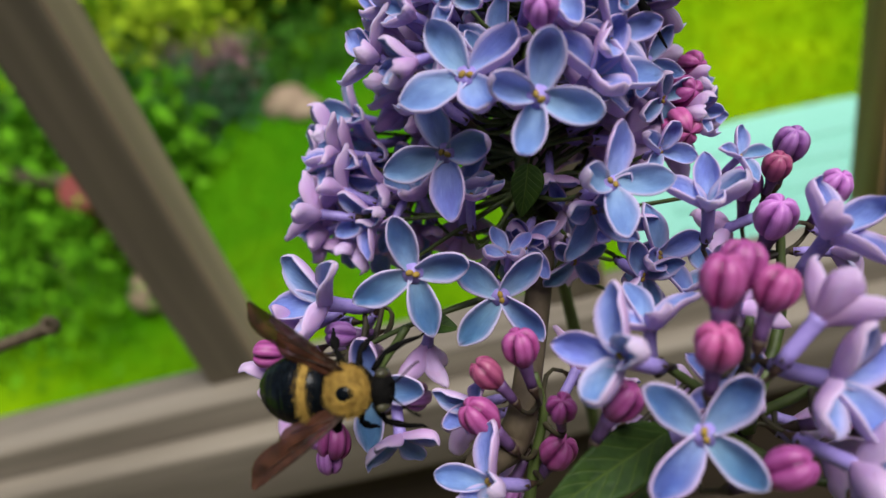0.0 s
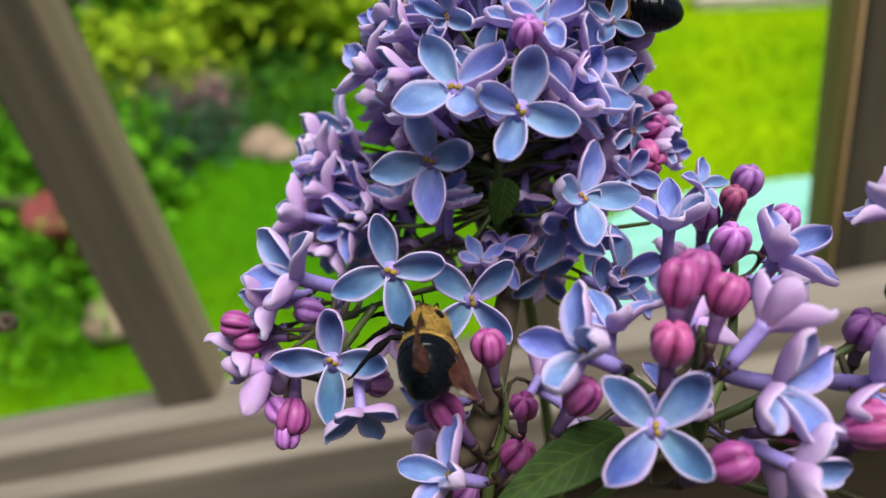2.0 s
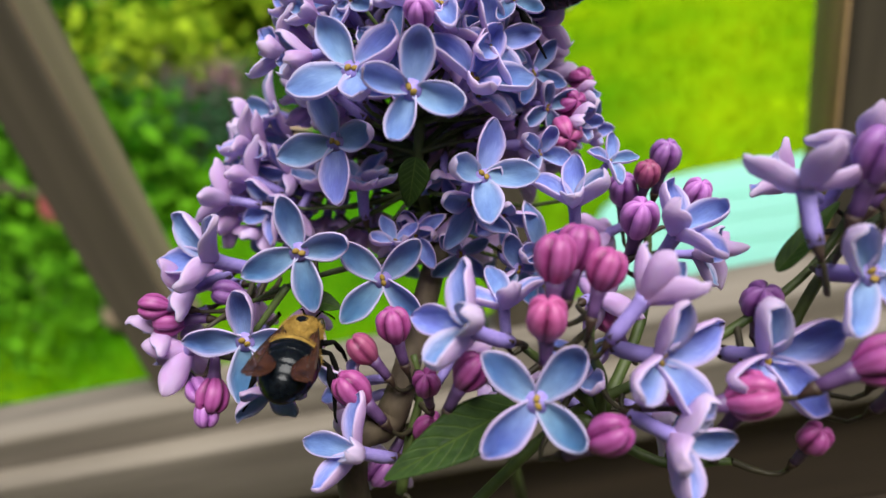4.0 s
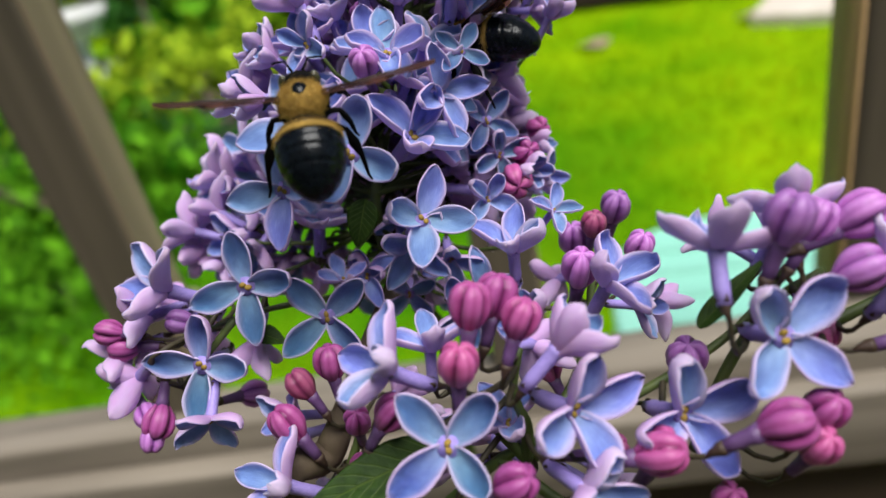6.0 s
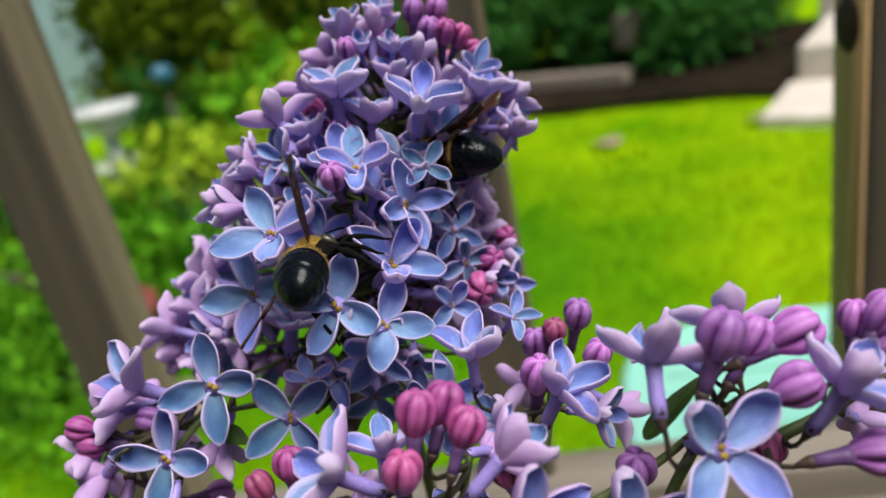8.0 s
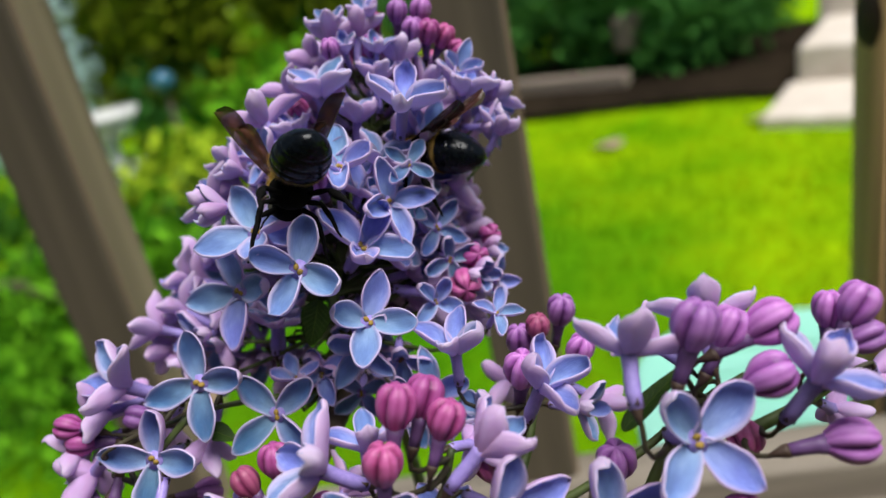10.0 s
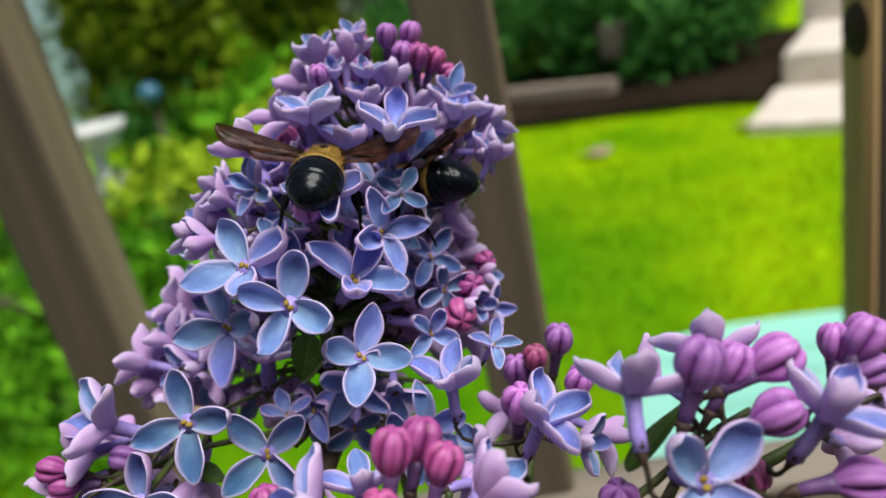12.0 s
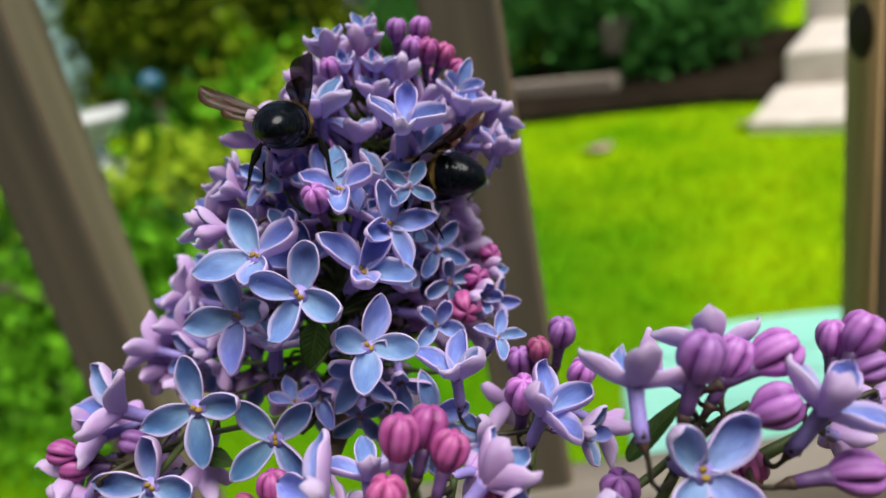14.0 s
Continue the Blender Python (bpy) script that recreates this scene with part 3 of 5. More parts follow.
    ln = smooth_curve([(-2.15, 2.05, 0.37), (-1.7, 1.98, 0.35), (-1.36, 1.83, 0.31), (-1.18, 1.77, 0.26)])
    tube(bm, ln, [0.035 - 0.001 * i for i in range(len(ln))], 8)
    part("limb", bm, BARK, br)
    for k, (x, y) in enumerate(((0.58, 3.65), (1.4, 3.62))):
        bm = bmesh.new()
        vs = [bm.verts.new((0.09 * math.cos(a) * (1 + 0.3 * math.sin(3 * a + k)), 0.07 * math.sin(a), 0.035 + 0.012 * math.sin(2 * a))) for a in (2 * math.pi * i / 10 for i in range(10))]
        top = bm.verts.new((0, 0, 0.05))
        for a, b_ in zip(vs, vs[1:] + vs[:1]):
            bm.faces.new((a, b_, top))
        ob = new("dry_leaf", finish(bm, "dry_leaf", [ROCK]))
        ob.location = (x, y, 0.0)
        tagged(ob, "dry tan leaf lying on the lawn", "leaf", "dry leaves on the lawn")


def smooth_curve(pts, n=6):
    pts = [Vector(p) for p in pts]
    ext = [2 * pts[0] - pts[1]] + pts + [2 * pts[-1] - pts[-2]]
    out = []
    for i in range(len(pts) - 1):
        p0, p1, p2, p3 = ext[i:i + 4]
        for k in range(n):
            t = k / n
            out.append(0.5 * (2 * p1 + (p2 - p0) * t + (2 * p0 - 5 * p1 + 4 * p2 - p3) * t * t + (3 * p1 - p0 - 3 * p2 + p3) * t ** 3))
    return out + [pts[-1]]


def grass():
    """Blades of the lawn near the railing, thinning with distance."""
    r = np.random.RandomState(3)
    n = 70000
    y = 0.45 + 6.4 * r.random_sample(n) ** 1.5
    x = r.uniform(-1, 1, n) * (0.55 + 0.5 * y)
    keep = ((x + 1.85) / 0.95) ** 2 + ((y - 3.4) / 1.95) ** 2 > 1
    x, y = x[keep], y[keep]
    n = len(x)
    h = r.uniform(0.02, 0.045, n)
    a = r.uniform(0, 2 * np.pi, n)
    w = 0.0015 * (1 + 0.35 * y)
    lean = r.normal(0, 0.5, (n, 2)) * h[:, None]
    z = np.array([noise.noise((float(p) * 0.5, float(q) * 0.5, 0)) * 0.03 for p, q in zip(x, y)]) - 0.004
    b0 = np.stack([x - w * np.cos(a), y - w * np.sin(a), z], 1)
    b1 = np.stack([x + w * np.cos(a), y + w * np.sin(a), z], 1)
    tip = np.stack([x + lean[:, 0], y + lean[:, 1], z + h], 1)
    verts = np.stack([b0, b1, tip], 1).reshape(-1, 3)
    me = bpy.data.meshes.new("grass")
    me.from_pydata(verts.tolist(), [], (np.arange(n)[:, None] * 3 + np.arange(3)).tolist())
    me.materials.append(BLADES)
    tagged(new("grass", me), "short bright green lawn grass", "grass", kind="stuff")


garden()
grass()


# ---- lilac ----
def petal_mesh(face, cup, rim, twist, width, point, hook):
    """A petal one unit long along +x, boat-shaped: flat floor, raised pale rim, hooked tip, thick back. It rises with cup."""
    nu, nv = 10, 12
    bm = bmesh.new()
    uvl = bm.loops.layers.uv.new("petal")
    top, bot, uvs = [], [], {}

    def place(u, v):
        if v <= 0.56:
            w = width * (0.38 + 0.62 * math.sin(math.pi / 2 * v / 0.56))
        else:
            w = width * max(0.0, 1 - ((v - 0.56) / 0.44) ** point) ** 0.74
        w *= 1 + 0.09 * noise.noise((v * 3.1, u * 1.5, twist * 40 + width * 90))
        t = max(0.0, v - 0.7) / 0.3
        raise_ = rim * (abs(u) ** 3.2) * (0.25 + 0.75 * math.sin(math.pi * min(1, v * 1.15)) ** 0.5)
        x = v - 0.2 * cup * v * v - hook * 0.3 * t * t
        y = u * w * (1 - 0.35 * rim * abs(u) ** 4)
        z = cup * v * v + raise_ + hook * t * t * 0.8 - 0.07 * math.sin(math.pi * v) * (1 - u * u) + 0.05 * noise.noise((v * 2.6, u * 1.6, twist * 60 + 5)) * v + 0.010 * math.sin(8 * v + 3 * u + twist * 9)
        c, s = math.cos(twist * v), math.sin(twist * v)
        return Vector((x, y * c - z * s * 0.4, z * c + y * s))

    for side in (top, bot):
        for j in range(nv + 1):
            row = []
            for i in range(nu + 1):
                u, v = i / nu * 2 - 1, 1 - (1 - j / nv) ** 1.15
                u = math.copysign(abs(u) ** 0.8, u)
                p = place(u, v)
                if side is bot:
                    e = max(abs(u), (v - 0.8) * 5)
                    p = p + Vector((0, 0.02 * u, -0.05 * math.sqrt(max(0, 1 - min(e, 1) ** 4)) - 0.028))
                vert = bm.verts.new(p)
                uvs[vert] = ((u + 1) / 2, v)
                row.append(vert)
            side.append(row)
    faces = []
    for j in range(nv):
        for i in range(nu):
            faces.append((bm.faces.new((top[j][i], top[j][i + 1], top[j + 1][i + 1], top[j + 1][i])), 0))
            faces.append((bm.faces.new((bot[j][i], bot[j + 1][i], bot[j + 1][i + 1], bot[j][i + 1])), 1))
        faces.append((bm.faces.new((top[j][0], top[j + 1][0], bot[j + 1][0], bot[j][0])), 0))
        faces.append((bm.faces.new((top[j][nu], bot[j][nu], bot[j + 1][nu], top[j + 1][nu])), 0))
    for i in range(nu):
        faces.append((bm.faces.new((top[nv][i], top[nv][i + 1], bot[nv][i + 1], bot[nv][i])), 0))
    for f, k in faces:
        f.material_index = k
        for lp in f.loops:
            lp[uvl].uv = uvs[lp.vert]
    bmesh.ops.recalc_face_normals(bm, faces=bm.faces)
    return finish(bm, "petal", [face, BACK])


# rise, rim, twist, half width, point, hook
OPEN_SHAPES = ((0.05, 0.12, 0.06, 0.275, 1.6, 0.05), (0.1, 0.14, -0.08, 0.265, 1.5, 0.1), (-0.08, 0.11, 0.12, 0.285, 1.7, 0.0), (0.1, 0.16, 0.0, 0.27, 1.55, 0.18), (-0.03, 0.15, -0.14, 0.28, 1.6, 0.24), (0.14, 0.2, 0.22, 0.25, 1.45, 0.3), (-0.12, 0.1, -0.2, 0.28, 1.6, 0.1))
OPEN_PETALS, LIT_PETALS = [petal_mesh(FACE, a, b, c, w * 0.9, p, h) for a, b, c, w, p, h in OPEN_SHAPES], [petal_mesh(LIT_FACE, *q) for q in OPEN_SHAPES]
CUPPED_PETALS = [petal_mesh(LIT_FACE, *q) for q in ((-0.1, 0.18, 0.08, 0.265, 1.8, 0.1), (-0.2, 0.24, -0.12, 0.255, 1.9, 0.0), (-0.05, 0.18, 0.15, 0.275, 2.0, 0.16), (-0.28, 0.2, 0.0, 0.265, 1.8, 0.0), (0.04, 0.28, -0.05, 0.25, 2.0, 0.2), (-0.15, 0.26, 0.22, 0.24, 1.7, 0.3), (-0.3, 0.16, -0.2, 0.27, 1.9, -0.1))]


def tube_mesh():
    bm = bmesh.new()
    tube(bm, [(0, 0, 0.03), (0, 0, -0.06), (0.01, 0, -0.3), (0.03, 0, -0.62), (0.07, 0, -0.88)], [0.17, 0.14, 0.125, 0.13, 0.11], 10)
    return finish(bm, "corolla_tube", [TUBE])


def calyx_mesh():
    bm = bmesh.new()
    tube(bm, [(0.06, 0, -0.80), (0.07, 0, -0.88), (0.09, 0, -0.98), (0.13, 0, -1.12)], [0.11, 0.105, 0.07, 0.035], 8)
    for k in range(4):
        a = k * math.pi / 2
        tube(bm, [(0.06 + 0.09 * math.cos(a), 0.09 * math.sin(a), -0.83), (0.055 + 0.11 * math.cos(a), 0.11 * math.sin(a), -0.7)], [0.05, 0.008], 5)
    return finish(bm, "calyx", [CALYX])


def anther_mesh():
    bm = bmesh.new()
    bmesh.ops.create_icosphere(bm, subdivisions=2, radius=0.05)
    for v in bm.verts:
        v.co.z *= 0.7
        v.co.x *= 1.3
        v.co *= 1 + 0.12 * noise.noise(v.co * 40)
    return finish(bm, "anther", [ANTHER])


def bud_mesh(name, material, fat, groove):
    """A closed bud, one unit from its middle to its tip: four folded lobes on a tube."""
    bm = bmesh.new()
    uvl = bm.loops.layers.uv.new("petal")
    seg, n = 32, 12
    rings, uvs = [], {}
    for j in range(n + 1):
        v = 1 - (1 - j / n) ** 1.25
        z = -0.95 + 2.0 * v
        if v < 0.5:
            r = fat * (0.36 + 0.64 * math.sin(math.pi / 2 * v / 0.5))
        else:
            r = fat * math.sqrt(max(0.0, 1 - ((v - 0.5) / 0.5) ** 2.7)) if j < n else 0.02
        row = []
        for k in range(seg):
            a = 2 * math.pi * k / seg
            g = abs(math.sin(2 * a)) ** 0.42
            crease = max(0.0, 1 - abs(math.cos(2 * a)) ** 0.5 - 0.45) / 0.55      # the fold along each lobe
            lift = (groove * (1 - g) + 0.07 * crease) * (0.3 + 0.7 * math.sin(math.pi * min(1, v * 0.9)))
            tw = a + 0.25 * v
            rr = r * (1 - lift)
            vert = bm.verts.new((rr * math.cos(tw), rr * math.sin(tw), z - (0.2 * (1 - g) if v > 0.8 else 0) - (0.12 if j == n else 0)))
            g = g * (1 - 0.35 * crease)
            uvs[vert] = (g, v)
            row.append(vert)
        rings.append(row)
    for a, b in zip(rings, rings[1:]):
        for k in range(seg):
            bm.faces.new((a[k], a[(k + 1) % seg], b[(k + 1) % seg], b[k]))
    bm.faces.new(rings[-1])
    for f in bm.faces:
        for lp in f.loops:
            lp[uvl].uv = uvs[lp.vert]
    return finish(bm, name, [material])


def bud_tube_mesh():
    bm = bmesh.new()
    tube(bm, [(0, 0, -0.8), (0.02, 0, -1.2), (0.06, 0, -1.7), (0.14, 0, -2.3)], [0.42, 0.33, 0.29, 0.25], 9)
    return finish(bm, "corolla_tube", [BUDTUBE])


def bud_calyx_mesh():
    bm = bmesh.new()
    tube(bm, [(0.12, 0, -2.15), (0.14, 0, -2.35), (0.18, 0, -2.6), (0.26, 0, -2.9)], [0.29, 0.27, 0.17, 0.09], 8)
    return finish(bm, "calyx", [CALYX])


TUBE_ME, CALYX_ME, ANTHER_ME = tube_mesh(), calyx_mesh(), anther_mesh()
BUDS = {"pink": [bud_mesh("bud", PINK, 0.92, 0.42), bud_mesh("bud", PINK, 0.86, 0.46)],
        "lilac": [bud_mesh("bud", LILAC, 0.90, 0.42), bud_mesh("bud", LILAC, 0.84, 0.44)],
        "red": [bud_mesh("bud", RED, 0.85, 0.2)]}
BUD_TUBE, BUD_CALYX = bud_tube_mesh(), bud_calyx_mesh()
pink, lilac, red = "pink", "lilac", "red"
rng = random.Random(5)
placed = []      # middles of the florets, so that the filling ones keep clear
feet = {}        # where each floret's stalk begins, by panicle


def scaled(m, s):
    return m @ Matrix.Scale(s, 4)


def open_floret(owner, m, size, lift=20):
    """Four petals on a corolla tube, with two anthers in the throat and a dark calyx. lift: degrees by which the petals rise."""
    m = owner.matrix_basis.inverted() @ m
    fl = part("floret", TUBE_ME, None, owner, m=scaled(m, size))
    for k in range(4):
        me = rng.choice(OPEN_PETALS if lift < 18 else LIT_PETALS if lift < 30 else CUPPED_PETALS)
        rise = lift + rng.uniform(-7, 7) * (1.0 if lift < 30 else 1.6)
        s = rng.uniform(0.93, 1.05)
        mm = pose(0, 0, 0.0, 0, 0, 90 * k + rng.uniform(-7, 7)) @ pose(0.06, 0, 0.0, rng.uniform(-8, 8), -rise, 0)
        part("petal", me, None, fl, m=scaled(mm, s))
    for sx in (-1, 1):
        part("anther", ANTHER_ME, None, fl, m=pose(0.03 * sx, 0.045 * sx, 0.05, rng.uniform(-30, 30), rng.uniform(-30, 30), rng.uniform(0, 180)))
    part("calyx", CALYX_ME, None, fl)
    placed.append((owner.matrix_basis @ m).translation.copy())
    feet.setdefault(owner.name, []).append((m @ Vector((0.13 * size, 0, -1.1 * size)), m.to_3x3() @ Vector((0, 0, -1))))
    return fl


def bud(owner, m, size, sort="lilac"):
    m = owner.matrix_basis.inverted() @ m
    b = part("bud", rng.choice(BUDS[sort]), None, owner, m=scaled(m @ pose(0, 0, 0, 0, 0, rng.uniform(0, 360)), size))
    part("corolla_tube", BUD_TUBE, None, b)
    part("calyx", BUD_CALYX, None, b)
    placed.append((owner.matrix_basis @ m).translation.copy())
    feet.setdefault(owner.name, []).append((b.matrix_basis @ Vector((0.26, 0, -2.85)), m.to_3x3() @ Vector((0, 0, -1))))
    return b


NODDING = []


def nods(fl, first, weighed, later):
    """Notes a floret that bends under the bee's weight: its shift at first, while the bee sits above, and afterwards."""
    NODDING.append((fl, Vector(first), Vector(weighed), Vector(later)))


panicle = thing("lilac_panicle", "upright lilac flower spike of blue florets with purple backs", "lilac", pose(0.03, 0.045, 0.90))
spray = thing("lilac_panicle", "small side spray of open blue lilac florets", "lilac", pose(0.03, 0.03, 0.92))
front = thing("lilac_panicle", "leaning lilac spray of pink buds and opening blue florets", "lilac", pose(0.07, 0.0, 0.87))

nods(open_floret(panicle, pose(0.0300, 0.0020, 0.9777, 42, -54, 44), 0.0121, 19), (0, 0, 0), (0.0025, -0.0049, -0.0123), (-0.0009, -0.0023, -0.0049))
nods(open_floret(panicle, pose(0.0192, 0.0102, 0.9813, -9, -34, 109), 0.0122, 22), (0, 0, 0), (-0.0001, -0.0008, -0.0023), (-0.0001, -0.0008, -0.0023))
nods(open_floret(panicle, pose(0.0414, 0.0144, 0.9731, 42, -26, 74), 0.0122, 36), (0, 0, 0), (0.0007, -0.0024, -0.0064), (-0.0019, -0.0015, -0.0026))
nods(open_floret(panicle, pose(0.0117, 0.0115, 0.9672, -15, -59, 91), 0.0118, 24), (0, 0, 0), (-0.0010, -0.0011, -0.0014), (-0.0010, -0.0011, -0.0014))
open_floret(panicle, pose(0.0397, 0.0015, 0.9580, 34, -42, 80), 0.0112, 26)
open_floret(panicle, pose(0.0002, -0.0003, 0.9504, -5, -59, 100), 0.0122, 10)
open_floret(panicle, pose(0.0150, -0.0007, 0.9401, 62, -28, 23), 0.0114, 10)
open_floret(panicle, pose(0.0480, 0.0075, 0.9342, 60, 9, 35), 0.0092, 34)
open_floret(panicle, pose(0.0221, 0.0138, 0.9400, 48, -12, 17), 0.0076, 34)
open_floret(panicle, pose(0.0421, 0.0119, 0.9422, 103, 7, 13), 0.0080, 34)
open_floret(panicle, pose(0.0533, 0.0267, 0.9970, 19, -22, 86), 0.0104, 36)
open_floret(panicle, pose(0.0334, 0.0359, 1.0015, 12, -3, 62), 0.0102, 48)
open_floret(panicle, pose(0.0193, 0.0331, 0.9978, 32, 8, -151), 0.0100, 32)
open_floret(panicle, pose(0.0655, 0.0471, 0.9938, 25, 2, 73), 0.0098, 48)
open_floret(panicle, pose(0.0379, 0.0188, 0.9875, 2, -35, 101), 0.0098, 34)
open_floret(panicle, pose(0.0523, 0.0220, 0.9847, 46, -30, 49), 0.0067, 14)
open_floret(panicle, pose(0.0548, 0.0284, 0.9667, 68, -41, 37), 0.0080, 10)
open_floret(panicle, pose(0.0564, 0.0258, 0.9592, 86, -6, 28), 0.0077, 10)
open_floret(panicle, pose(0.0109, 0.0172, 0.9837, -67, -72, 88), 0.0081, 56)
open_floret(panicle, pose(0.0121, 0.0287, 0.9883, -12, -47, 28), 0.0068, 56)
open_floret(panicle, pose(0.0204, 0.0263, 0.9909, 35, -54, 18), 0.0079, 34)
bud(panicle, pose(0.0590, 0.0238, 0.9532, 91, 11, 11), 0.0045, pink)
bud(panicle, pose(0.0619, 0.0299, 0.9573, 64, 21, 20), 0.0041, pink)
bud(panicle, pose(0.0341, 0.0118, 0.9883, 28, 5, -2), 0.0035, lilac)
open_floret(panicle, pose(0.0464, 0.0188, 0.9777, 78, -2, 36), 0.0099, 34)
open_floret(panicle, pose(0.0653, 0.0503, 0.9991, 47, -38, 69), 0.0073, 56)
open_floret(panicle, pose(0.0705, 0.0493, 0.9893, 56, 63, 50), 0.0078, 56)
open_floret(panicle, pose(0.0690, 0.0454, 0.9851, 95, 15, 63), 0.0067, 56)
open_floret(panicle, pose(0.0361, 0.0530, 1.0146, 13, -11, 37), 0.0063, 56)
open_floret(panicle, pose(0.0441, 0.0563, 1.0155, 14, 3, 42), 0.0064, 56)
open_floret(panicle, pose(0.0392, 0.0480, 1.0091, 19, -3, 25), 0.0055, 56)
open_floret(panicle, pose(0.0466, 0.0483, 1.0076, 25, 6, 32), 0.0055, 56)
bud(panicle, pose(0.0362, 0.0450, 1.0105, 28, 5, -2), 0.0030, lilac)
bud(panicle, pose(0.0522, 0.0603, 1.0153, 9, 11, 2), 0.0033, lilac)
bud(panicle, pose(0.0581, 0.0607, 1.0146, 9, 16, 3), 0.0033, lilac)
bud(panicle, pose(0.0557, 0.0546, 1.0105, 24, 11, 2), 0.0035, lilac)
bud(panicle, pose(0.0595, 0.0546, 1.0094, 24, 18, 5), 0.0034, pink)
bud(panicle, pose(0.0629, 0.0574, 1.0074, 24, 28, 9), 0.0034, pink)
bud(panicle, pose(0.0653, 0.0573, 1.0035, 35, 39, 20), 0.0029, pink)
bud(panicle, pose(0.0454, 0.0518, 1.0088, 24, 11, 2), 0.0034, lilac)
bud(panicle, pose(0.0255, 0.0425, 0.9982, 33, -17, -16), 0.0030, pink)
bud(panicle, pose(0.0662, 0.0377, 0.9596, 74, 18, 21), 0.0034, pink)
open_floret(panicle, pose(0.0643, 0.0317, 0.9498, 95, 12, 52), 0.0070, 56)
open_floret(panicle, pose(0.0642, 0.0363, 0.9563, 59, 52, 47), 0.0068, 56)
open_floret(panicle, pose(0.0524, 0.0166, 0.9530, 46, -30, 49), 0.0071, 34)
open_floret(panicle, pose(0.0660, 0.0107, 0.9506, 29, 32, 13), 0.0059, 34)
open_floret(panicle, pose(-0.0113, 0.0382, 0.9594, -15, -55, 39), 0.0086, 40)
open_floret(panicle, pose(-0.0192, 0.0355, 0.9500, -49, -73, 71), 0.0084, 40)
open_floret(panicle, pose(-0.0055, 0.0326, 0.9533, 45, -78, -3), 0.0084, 40)
open_floret(panicle, pose(-0.0164, 0.0286, 0.9420, 134, -57, -84), 0.0083, 40)
open_floret(panicle, pose(-0.0054, 0.0259, 0.9461, 118, -47, -53), 0.0081, 40)
open_floret(panicle, pose(0.0074, 0.0373, 0.9810, -15, -55, 39), 0.0094, 56)
open_floret(panicle, pose(0.0136, 0.0167, 0.9535, -15, 17, 4), 0.0082, 22)
open_floret(panicle, pose(0.0616, 0.0274, 0.9539, 82, 20, 38), 0.0077, 56)
open_floret(panicle, pose(0.0431, 0.0025, 0.9341, 87, -6, 27), 0.0090, 10)
open_floret(panicle, pose(0.0225, 0.0165, 0.9405, 87, -9, -19), 0.0077, 34)
open_floret(panicle, pose(0.0313, 0.0106, 0.9356, 91, -24, 6), 0.0078, 10)
open_floret(panicle, pose(0.0308, 0.0225, 0.9496, 119, -10, -13), 0.0070, 34)
open_floret(panicle, pose(0.0085, 0.0395, 0.9865, -5, -43, 34), 0.0090, 56)
open_floret(panicle, pose(0.0163, 0.0437, 0.9866, 12, -12, 22), 0.0077, 34)
open_floret(panicle, pose(-0.0160, 0.0499, 0.9600, -23, -58, 51), 0.0101, 40)
open_floret(panicle, pose(-0.0100, 0.0518, 0.9625, -10, -47, 44), 0.0101, 40)
open_floret(panicle, pose(-0.0070, 0.0479, 0.9556, -1, -66, 44), 0.0101, 40)
open_floret(panicle, pose(-0.0170, 0.0454, 0.9527, -46, -71, 73), 0.0101, 40)
open_floret(panicle, pose(-0.0105, 0.0448, 0.9508, -8, -76, 49), 0.0101, 40)
open_floret(panicle, pose(-0.0064, 0.0411, 0.9442, 109, -78, -54), 0.0101, 40)
open_floret(panicle, pose(-0.0156, 0.0392, 0.9421, -165, -77, -154), 0.0101, 40)
open_floret(panicle, pose(-0.0110, 0.0358, 0.9358, 137, -57, -73), 0.0101, 40)
open_floret(panicle, pose(0.0003, 0.0448, 0.9495, 47, -72, 12), 0.0101, 40)
open_floret(panicle, pose(-0.0196, 0.0421, 0.9475, -69, -72, 92), 0.0101, 40)
open_floret(panicle, pose(0.0004, 0.0365, 0.9356, 128, -43, -47), 0.0101, 40)
nods(open_floret(spray, pose(-0.0120, -0.0067, 0.9378, 14, -59, 72), 0.0122, 12), (-0.0025, -0.0019, -0.0009), (0, 0, 0), (0.0000, -0.0004, -0.0006))
open_floret(spray, pose(-0.0103, -0.0160, 0.9294, 119, -12, -4), 0.0092, 25)
open_floret(spray, pose(-0.0199, 0.0048, 0.9497, -41, -26, 87), 0.0122, 45)
open_floret(spray, pose(-0.0297, -0.0031, 0.9335, 150, -50, -171), 0.0105, 25)
bud(spray, pose(-0.0341, 0.0004, 0.9439, -70, 15, 100), 0.0033, pink)
bud(spray, pose(-0.0325, 0.0002, 0.9395, -78, 19, 103), 0.0036, pink)
bud(spray, pose(-0.0258, -0.0099, 0.9257, 133, 12, -4), 0.0040, pink)
bud(spray, pose(-0.0194, 0.0036, 0.9418, 48, -34, -42), 0.0034, lilac)
open_floret(front, pose(0.0325, -0.0284, 0.9450, -24, -35, 60), 0.0112, 42)
open_floret(front, pose(0.0388, -0.0201, 0.9421, -12, 12, 11), 0.0084, 48)
open_floret(front, pose(0.0564, 0.0011, 0.9481, -4, -1, 166), 0.0096, 48)
open_floret(front, pose(0.0733, -0.0093, 0.9432, 19, 24, 20), 0.0108, 42)
open_floret(front, pose(0.0887, -0.0255, 0.9581, -42, 13, 1), 0.0106, 24)
open_floret(front, pose(0.0615, -0.0301, 0.9459, 26, 49, 52), 0.0102, 55)
